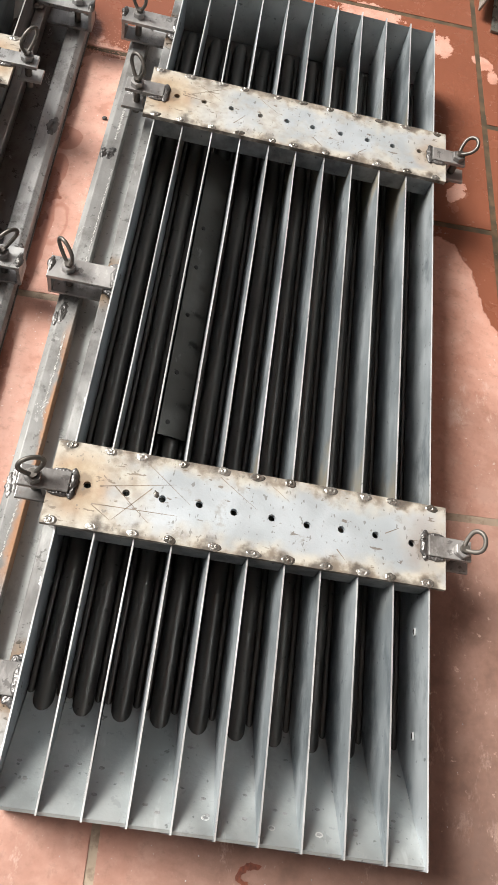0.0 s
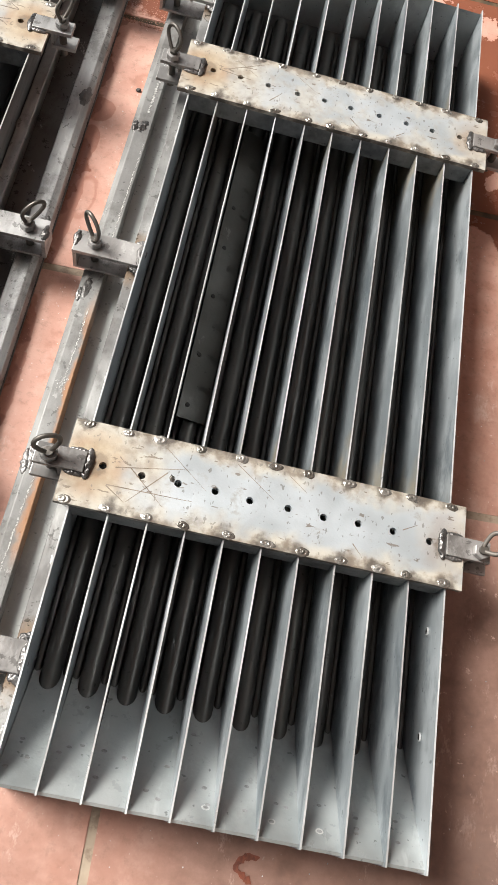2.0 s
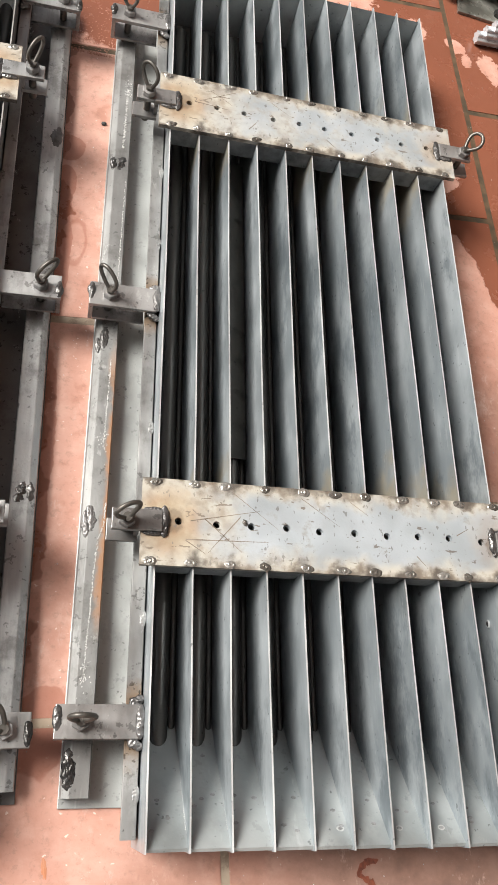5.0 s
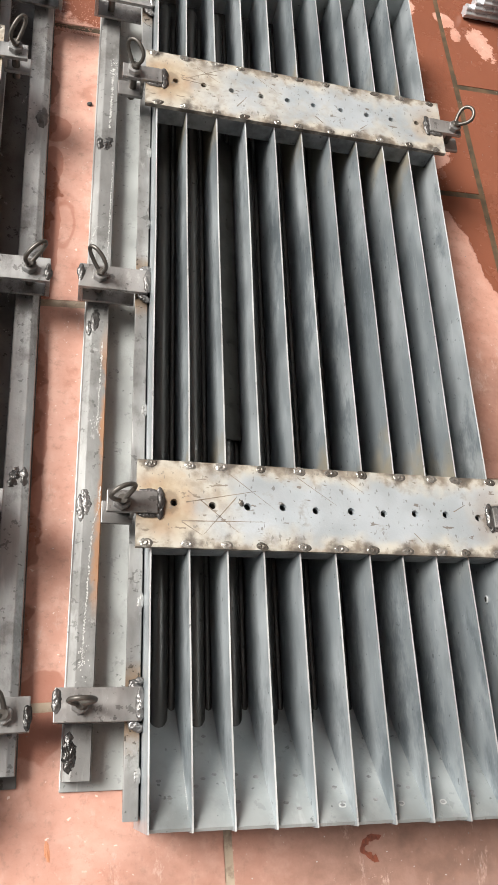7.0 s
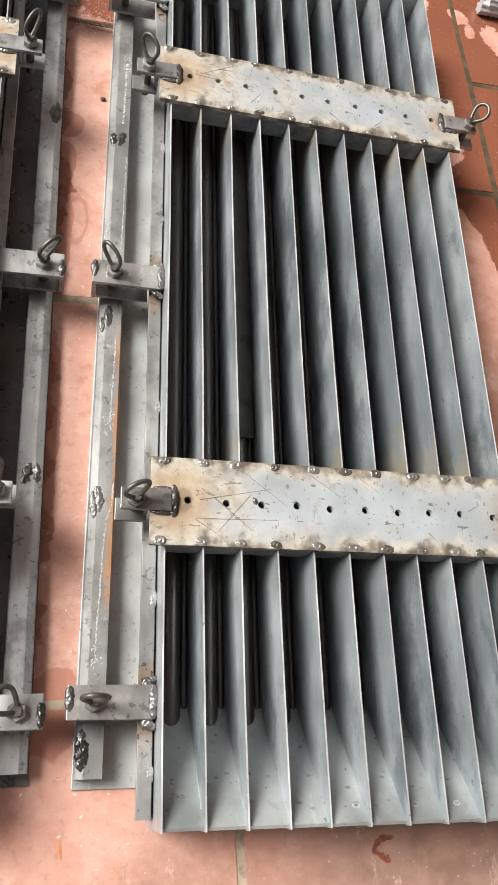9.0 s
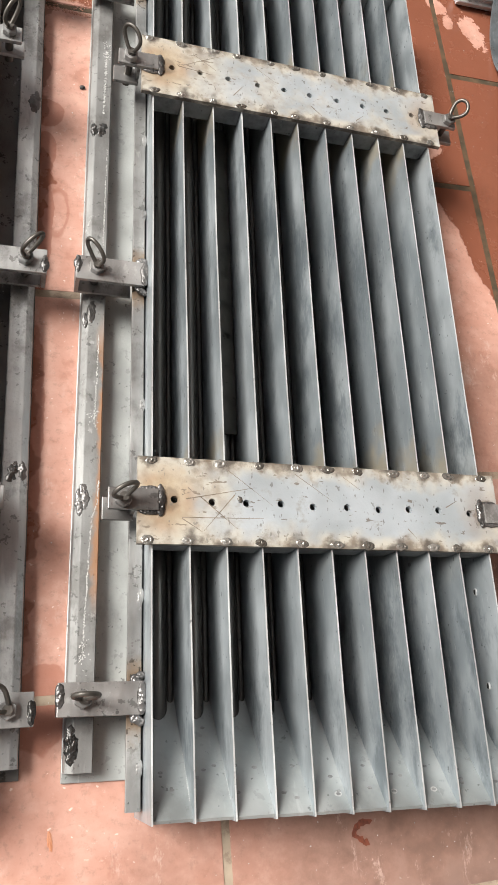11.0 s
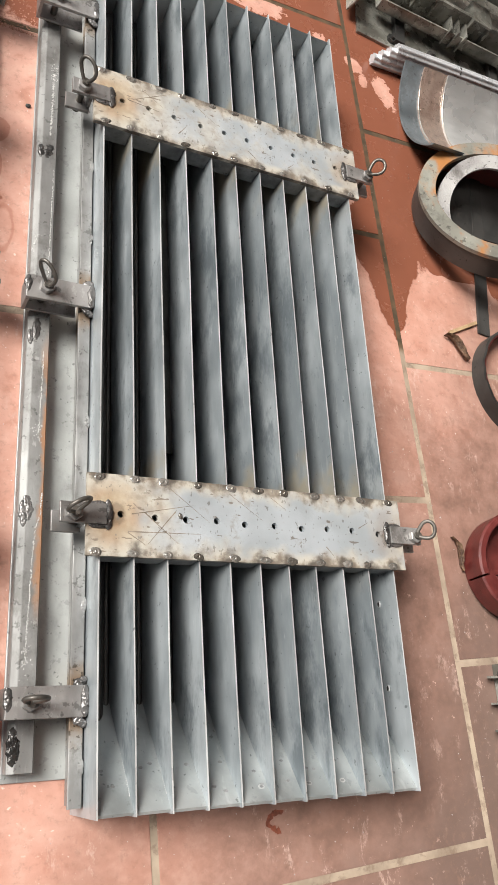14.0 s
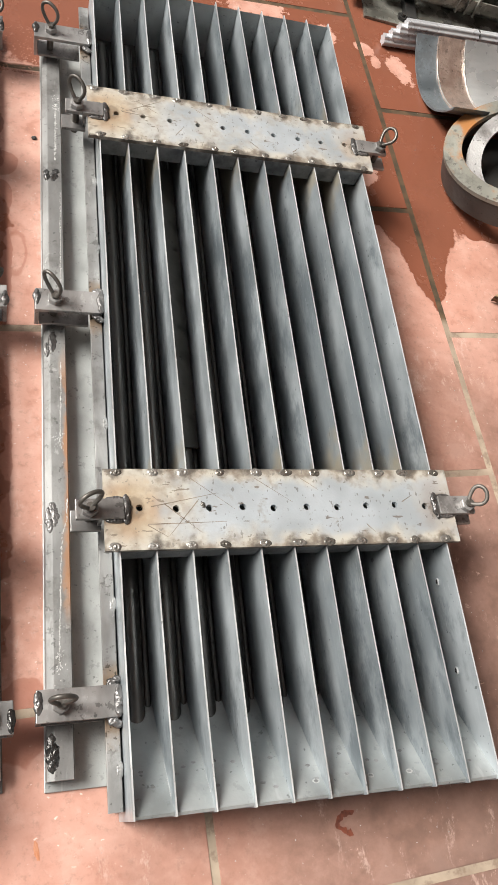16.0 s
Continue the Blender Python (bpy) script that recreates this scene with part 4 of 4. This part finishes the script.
def pipe_shell():
    shell = new("pipe_shell")
    bm = bmesh.new()
    arc_shell(bm, 0.0, 0.075, -0.130, 0.104, 0, 0.157, 0.151, 0.003)
    part("end_band", bm, BLUED, shell, "dark blued sheet band", smooth=True)
    bm = bmesh.new()
    arc_shell(bm, 0.046, 0.150, -0.118, 0.102, 0, 0.157, 0.147, 0.0035)
    part("joint_band", bm, COPPERY, shell, "coppery scuffed joint band", smooth=True)
    bm = bmesh.new()
    arc_shell(bm, 0.105, 0.62, -0.088, 0.100, 0, 0.157, 0.143, 0.0035)
    part("shell", bm, SHELL, shell, smooth=True)
    for x in (0.046, 0.105):
        bm = bmesh.new()
        pts = []
        rr = 0.1465 if x < 0.1 else 0.1425
        for k in range(25):
            y = -0.112 + 0.18 * k / 24 if x < 0.1 else -0.084 + 0.155 * k / 24
            pts.append((x + 0.0015 * noise.noise(Vector((y * 60, x * 50, 0))), y, 0.157 - math.sqrt(rr * rr - y * y)))
        sweep(bm, pts, 0.0011, n=6)
        part("weld_seam", bm, SPOT, shell, smooth=True)
    shell.matrix_world = pose(0.437, 0.905, 0.0, 0, 0, 1.0)
    tagged(shell, "split steel pipe shell with coppery joint band, hollow side up", "pipe")


pipe_shell()


def annulus(bm, r0, r1, z0, z1, n=72):
    rings = []
    for r, z in ((r0, z1), (r1, z1), (r1, z0), (r0, z0)):
        rings.append([bm.verts.new((r * math.cos(2 * math.pi * k / n), r * math.sin(2 * math.pi * k / n), z)) for k in range(n)])
    for i in range(4):
        a, b = rings[i], rings[(i + 1) % 4]
        for k in range(n):
            bm.faces.new((a[k], a[(k + 1) % n], b[(k + 1) % n], b[k]))


def ring_flange():
    ring = new("ring_flange")
    bm = bmesh.new()
    annulus(bm, 0.121, 0.153, 0.0, 0.008)
    part("face", bm, RUSTY, ring, "orange-rusted grey top face", smooth=True)
    bm = bmesh.new()
    annulus(bm, 0.146, 0.1515, -0.044, -0.0002)
    part("skirt", bm, DARK, ring, "dark steel skirt", smooth=True)
    ring.matrix_world = pose(0.556, 0.664, 0.098, -9, -20, 0)
    tagged(ring, "rusty orange steel ring flange on the floor", "ring")
    bm = bmesh.new()
    annulus(bm, 0.084, 0.111, -0.004, 0.004)
    loose = part("steel_ring", bm, PALE, smooth=True)
    loose.matrix_world = ring.matrix_world @ pose(0.004, 0.011, -0.035, 25, 0, 0)
    tagged(loose, "pale scaled steel ring leaning inside the rusty flange", "ring")


ring_flange()


def offcut():
    bm = bmesh.new()
    box(bm, 0.676, 0.730, 0.62, 0.72, 0.0, 0.088, 0.002)
    tagged(part("steel_offcut", bm, DARK), "dark steel offcut under the ring flange", "offcut")
    # added dark sheet, unseen as such: paints the shade inside the ring flange
    bm = bmesh.new()
    box(bm, 0.490, 0.740, 0.655, 0.800, 0.0, 0.0035, 0.0008)
    tagged(part("steel_sheet", bm, DARK), "dark sheet added under the ring flange to stand for its shade", "sheet")
    bm = bmesh.new()
    box(bm, 0.590, 0.740, 0.803, 0.808, 0.0, 0.062, 0.0010)
    box(bm, 0.590, 0.740, 0.8082, 0.828, 0.0, 0.004, 0.0010)
    tagged(part("angle_piece", bm, RED), "red primed steel angle beside the pipe shell", "steel angle")


offcut()


def hoop():
    bm = bmesh.new()
    annulus(bm, 0.104, 0.109, 0.0, 0.030)
    for v in bm.verts:
        a = math.atan2(v.co.y, v.co.x)
        if v.co.z > 0.02:
            v.co.z += 0.004 * noise.noise(Vector((math.cos(a) * 6, math.sin(a) * 6, 2)))
    hp = new("strip_hoop")
    part("band", bm, DARK, hp, smooth=True)
    bm = bmesh.new()
    annulus(bm, 0.1015, 0.1038, 0.001, 0.0285)
    part("lining", bm, RED, hp, "red primed inner face", smooth=True)
    hp.matrix_world = pose(0.626, 0.332, 0.0)
    tagged(hp, "thin dark steel hoop with red primed inside", "hoop")
    bm = bmesh.new()
    box(bm, -0.014, 0.014, -0.060, 0.330, 0, 0.004, 0.0008)
    st = part("flat_bar", bm, DARK)
    st.matrix_world = pose(0.571, 0.490, 0.0005, 0, 0, -8)
    tagged(st, "short dark flat steel bar on the floor", "steel bar")


hoop()


def half_ring(bm, r0, r1, z0, z1, a0, a1, n=30):
    """Part of a flat-topped ring between two angles, closed at its ends."""
    rows = []
    for k in range(n + 1):
        a = a0 + (a1 - a0) * k / n
        c, d = math.cos(a), math.sin(a)
        rows.append([bm.verts.new((r * c, r * d, z)) for r, z in ((r0, z0), (r1, z0), (r1, z1 - 0.003), (r1 - 0.003, z1), (r0 + 0.002, z1), (r0, z1 - 0.002))])
    for p, q in zip(rows, rows[1:]):
        for j in range(6):
            bm.faces.new((p[j], p[(j + 1) % 6], q[(j + 1) % 6], q[j]))
    bm.faces.new(rows[0])
    bm.faces.new(rows[-1])


def red_cap():
    cap = new("red_cap")
    bm = bmesh.new()
    half_ring(bm, 0.074, 0.087, 0.004, 0.050, radians(-12), radians(196))
    part("rim", bm, RED, cap, "raised primed rim", smooth=True, sharp=35)
    bm = bmesh.new()
    half_ring(bm, 0.062, 0.087, 0.004, 0.046, radians(198), radians(346))
    part("lower_rim", bm, RED, cap, smooth=True, sharp=35)
    bm = bmesh.new()
    rod(bm, (0, 0, 0.0), (0, 0, 0.0045), 0.085, 48)
    part("bottom", bm, RED, cap)
    bm = bmesh.new()
    box(bm, -0.0675, 0.0675, -0.020, -0.012, 0.0047, 0.036, 0.001)
    part("rib", bm, RED, cap)
    bm = bmesh.new()
    box(bm, -0.052, 0.052, -0.052, -0.0205, 0.0047, 0.036, 0.003)
    part("pad", bm, RED, cap)
    bm = bmesh.new()
    box(bm, 0.004, 0.030, 0.056, 0.0685, 0.020, 0.049, 0.0015)
    part("lug", bm, RED, cap)
    cap.matrix_world = pose(0.512, -0.018, 0.0165, 0, -11, -4)
    tagged(cap, "round red primed steel cap with a rib across", "cap")


red_cap()


def leaf(name, a, b, width, curl, mat, label):
    bm = bmesh.new()
    n, rows = 10, []
    a, b = Vector(a), Vector(b)
    d = (b - a).normalized()
    s = Vector((-d.y, d.x, 0))
    for k in range(n + 1):
        f = k / n
        w = width * math.sin(math.pi * min(max(f, 0.06), 0.96)) ** 0.7 * (1 + 0.3 * noise.noise(Vector((f * 7, width * 99, 1))))
        c = a.lerp(b, f) + s * (0.006 * math.sin(f * 5))
        rows.append([bm.verts.new(c + s * (w * q) + Vector((0, 0, 0.0012 + curl * q * q + 0.004 * abs(noise.noise(Vector((f * 5, q * 2, 7))))))) for q in (-1, -0.5, 0, 0.5, 1)])
    for p, q in zip(rows, rows[1:]):
        for j in range(4):
            bm.faces.new((p[j], p[j + 1], q[j + 1], q[j]))
    bmesh.ops.solidify(bm, geom=list(bm.faces), thickness=0.0006)
    tagged(part(name, bm, mat, smooth=True), label, "leaf")


leaf("dry_leaf", (0.462, 0.410, 0), (0.512, 0.371, 0), 0.0095, 0.011, LEAF, "curled brown dry leaf on the tiles")
leaf("dry_leaf", (0.407, 0.033, 0), (0.427, -0.020, 0), 0.0065, 0.006, LEAF, "narrow brown dry leaf on the tiles")
bm = bmesh.new()
box(bm, -0.040, 0.040, -0.0035, 0.0035, 0.0, 0.004, 0.001)
twig = part("wood_splinter", bm, TWIG)
twig.matrix_world = pose(0.512, 0.436, 0.0008, 0, 0, 26)
tagged(twig, "pale splinter of wood on the tiles", "splinter")


def floor_marks():
    bm = bmesh.new()
    pts = [Vector((0.016 * math.cos(a) * (1 + 0.3 * math.sin(3 * a)), 0.013 * math.sin(a), 0)) for a in [0.5 + 4.2 * k / 24 for k in range(25)]]
    rows = []
    for k, p in enumerate(pts):
        w = 0.0042 + 0.0034 * noise.noise(Vector((k * 0.6, 3, 1)))
        d = p.normalized()
        rows.append([bm.verts.new((p - d * w) + Vector((0, 0, z))) for z in (0.0002, 0.0009)] + [bm.verts.new((p + d * w) + Vector((0, 0, z))) for z in (0.0009, 0.0002)])
    for a, b in zip(rows, rows[1:]):
        for j in range(4):
            bm.faces.new((a[j], a[(j + 1) % 4], b[(j + 1) % 4], b[j]))
    bm.faces.new(rows[0])
    bm.faces.new(rows[-1])
    curl = part("paint_curl", bm, STAIN)
    curl.matrix_world = pose(0.057, -0.349, 0.0, 0, 0, 24) @ Matrix.Diagonal((0.66, 0.80, 1, 1))
    tagged(curl, "rusty brown curl of paint on the tiles", "paint flake")
    bm = bmesh.new()
    blob(bm, (0, 0, 0.0012), 0.004, 0.003, 0.0024, 5)
    grit = part("metal_crumb", bm, DARK)
    grit.matrix_world = pose(-0.2908, 0.6507, 0.0)
    tagged(grit, "dark metal crumb on the tiles", "crumb")
    bm = bmesh.new()
    blob(bm, (0, 0, 0.0001), 0.0024, 0.0085, 0.0003, 8, 0.1, 0.8)
    mark = part("rust_mark", bm, ORANGE)
    mark.matrix_world = pose(-0.290, -0.333, 0.0)
    tagged(mark, "orange rust mark on the tiles", "stain")


floor_marks()


def bubbles(name, spots, seed, mat, label, category):
    """Many tiny rounded crumbs strewn round some places on the floor."""
    rnd = random.Random(seed)
    bm = bmesh.new()
    for count, x0, x1, y0, y1, r0, r1, flat in spots:
        for _ in range(count):
            r = rnd.uniform(r0, r1)
            c = Matrix.Translation((rnd.uniform(x0, x1), rnd.uniform(y0, y1), 0.0002)) @ Matrix.Rotation(rnd.uniform(0, 3), 4, "Z")
            bmesh.ops.create_icosphere(bm, subdivisions=1, radius=r, matrix=c @ Matrix.Diagonal((1.0, rnd.uniform(0.7, 1.0), flat, 1)))
    tagged(part(name, bm, mat, smooth=True), label, category, kind="stuff")


bubbles("water_foam", ((150, -0.352, -0.286, 0.800, 0.835, 0.0005, 0.0012, 0.45), (110, -0.352, -0.286, 0.835, 0.900, 0.0005, 0.0011, 0.45), (130, -0.352, -0.284, 0.790, 0.797, 0.0008, 0.0018, 0.7), (40, -0.340, -0.326, 0.150, 0.230, 0.0006, 0.0013, 0.6)), 5, FOAM, "small pale bubbles of foam on the wet tiles", "foam")
bubbles("metal_filings", ((70, 0.24, 0.60, -0.42, 0.35, 0.0004, 0.0010, 0.5), (40, 0.23, 0.45, 0.45, 0.95, 0.0004, 0.0010, 0.5), (24, -0.33, -0.285, -0.30, 0.70, 0.0004, 0.0009, 0.5), (40, -0.28, 0.25, -0.45, -0.33, 0.0004, 0.0009, 0.5)), 8, GALV, "bright metal filings strewn over the tiles", "filings")


def toothed_strip():
    strip = new("toothed_strip")
    bm = bmesh.new()
    box(bm, 0.030, 0.034, -0.17, 0.02, 0.0, 0.024, 0.0008)
    part("back", bm, HEAP, strip)
    for k in range(5):
        y = 0.0 - 0.038 * k
        bm = bmesh.new()
        vs = [bm.verts.new((x, y + s * 0.0015, z)) for s in (-1, 1) for x, z in ((-0.004, 0.022), (0.030, 0.023), (0.030, 0.002), (0.016, 0.002))]
        bm.faces.new(vs[:4])
        bm.faces.new(vs[4:])
        for j in range(4):
            bm.faces.new((vs[j], vs[(j + 1) % 4], vs[4 + (j + 1) % 4], vs[4 + j]))
        part("tooth", bm, HEAP, strip)
    strip.matrix_world = pose(0.424, -0.186, 0.0)
    tagged(strip, "steel strip with a row of thin upright teeth", "steel strip")


toothed_strip()


def stacked_frame():
    """Sooty mould frames stacked behind the pipe shell."""
    f = new("stacked_frame")
    bm = bmesh.new()
    box(bm, 0.0, 1.1, 0.0, 0.42, 0.0, 0.006, 0.001)
    part("base_plate", bm, HEAP, f)
    bm = bmesh.new()
    box(bm, 0.05, 1.1, 0.10, 0.104, 0.006, 0.085)
    part("side_sheet", bm, HEAP, f)
    for y, z, w in ((0.105, 0.085, 0.030), (0.175, 0.110, 0.026), (0.260, 0.125, 0.04)):
        bm = bmesh.new()
        box(bm, 0.02, 1.1, y, y + w, z - 0.020, z - 0.016, 0.0006)
        box(bm, 0.02, 1.1, y, y + 0.004, z - 0.020, z, 0.0006)
        part("rail", bm, HEAP, f, "long sooty angle rail")
    for x, y, z in ((0.13, 0.10, 0.085), (0.27, 0.10, 0.085), (0.62, 0.10, 0.085), (0.20, 0.18, 0.110), (0.75, 0.18, 0.110)):
        bm = bmesh.new()
        box(bm, x - 0.025, x + 0.025, y - 0.012, y + 0.05, z, z + 0.005, 0.001)
        box(bm, x - 0.025, x - 0.020, y - 0.012, y + 0.05, z - 0.04, z, 0.001)
        box(bm, x + 0.020, x + 0.025, y - 0.012, y + 0.05, z - 0.04, z, 0.001)
        part("bracket", bm, HEAP, f, "welded channel bracket")
    for k, (x, y, z, tip, long) in enumerate(((0.03, 0.055, 0.030, 3, 1.0), (0.12, 0.145, 0.128, -4, 0.8), (0.30, 0.215, 0.140, 6, 0.7), (0.05, 0.300, 0.150, 2, 0.95))):
        bm = bmesh.new()
        m = Matrix.Translation((x, y, z)) @ Matrix.Rotation(radians(tip), 4, "Z")
        box(bm, 0, long, 0, 0.028, 0, 0.004, 0.0006, m)
        box(bm, 0, long, 0, 0.004, 0.0, 0.026, 0.0006, m)
        part("angle_bar", bm, HEAP, f, "loose sooty angle bar")
    for x, y, z, w in ((0.20, 0.060, 0.055, 0.05), (0.42, 0.068, 0.055, 0.06), (0.58, 0.15, 0.125, 0.05), (0.33, 0.24, 0.15, 0.06)):
        bm = bmesh.new()
        for k in range(3):
            box(bm, x + k * w * 0.4, x + k * w * 0.4 + 0.004, y, y + 0.045, z - 0.03, z + 0.012, 0.0006)
        box(bm, x - 0.004, x + w, y + 0.041, y + 0.045, z - 0.03, z + 0.014, 0.0006)
        part("rib_bracket", bm, HEAP, f)
    for x in (0.10, 0.36, 0.50, 0.72):
        bm = bmesh.new()
        box(bm, x - 0.012, x + 0.012, 0.012, 0.099, 0.0062, 0.020, 0.001)
        part("cross_bar", bm, DARK, f)
    for k in range(6):
        bm = bmesh.new()
        y = 0.108 + 0.034 * k
        vs = [bm.verts.new((x, y + s * 0.0015, z)) for s in (-1, 1) for x, z in ((-0.040, 0.008), (0.12, 0.008), (0.12, 0.075), (0.0, 0.075))]
        bm.faces.new(vs[:4])
        bm.faces.new(vs[4:])
        for j in range(4):
            bm.faces.new((vs[j], vs[(j + 1) % 4], vs[4 + (j + 1) % 4], vs[4 + j]))
        part("fin", bm, HEAP, f)
    for x, y in ((0.085, 0.022), (0.190, 0.034), (0.330, 0.020)):
        bm = bmesh.new()
        rod(bm, (x, y, 0.006), (x, y, 0.013), 0.011, 6)
        rod(bm, (x, y, 0.013), (x, y, 0.019), 0.006, 10)
        part("bolt", bm, DARK, f)
    bm = bmesh.new()
    box(bm, -0.036, -0.032, 0.030, 0.30, 0.0065, 0.058, 0.0006, Matrix.Rotation(radians(14), 4, "Y"))
    part("end_sheet", bm, HEAP, f, "pale leaning end sheet")
    f.matrix_world = pose(0.355, 1.094, 0.0, 0, 0, -6.5)
    tagged(f, "stack of sooty steel mould frames on the floor", "mould")


stacked_frame()


# ---- floor tiles, laid in half-bond ----
def tiles():
    side, joint, turn = 0.5, 0.009, math.atan(0.049)
    half, t = (side - joint) / 2, 0.010
    bm = bmesh.new()
    box(bm, -half, half, -half, half, -t, 0.0)
    top = [e for e in bm.edges if all(v.co.z > -0.001 for v in e.verts)]
    bmesh.ops.bevel(bm, geom=top, offset=0.0009, segments=2, affect="EDGES")
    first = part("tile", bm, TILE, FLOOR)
    rnd = random.Random(12)
    m = Matrix.Rotation(turn, 4, "Z")
    many = []
    for i in range(-9, 8):
        for j in range(-9, 9):
            u = 0.3785 + side * (i + 0.5)
            v = (0.0744 if i % 2 else 0.3175) + side * (j + 0.5)
            p = m @ Vector((u, v, 0))
            if abs(p.x) < 3.5 and -3.15 < p.y < 3.75:
                many.append(p)
    for k, p in enumerate(many):
        ob = first if k == 0 else new("tile", first.data)
        ob.parent = FLOOR
        ob.matrix_basis = Matrix.Translation((p.x, p.y, -0.0004 * rnd.random())) @ m @ Matrix.Rotation(rnd.uniform(-0.0008, 0.0008), 4, "X")


tiles()
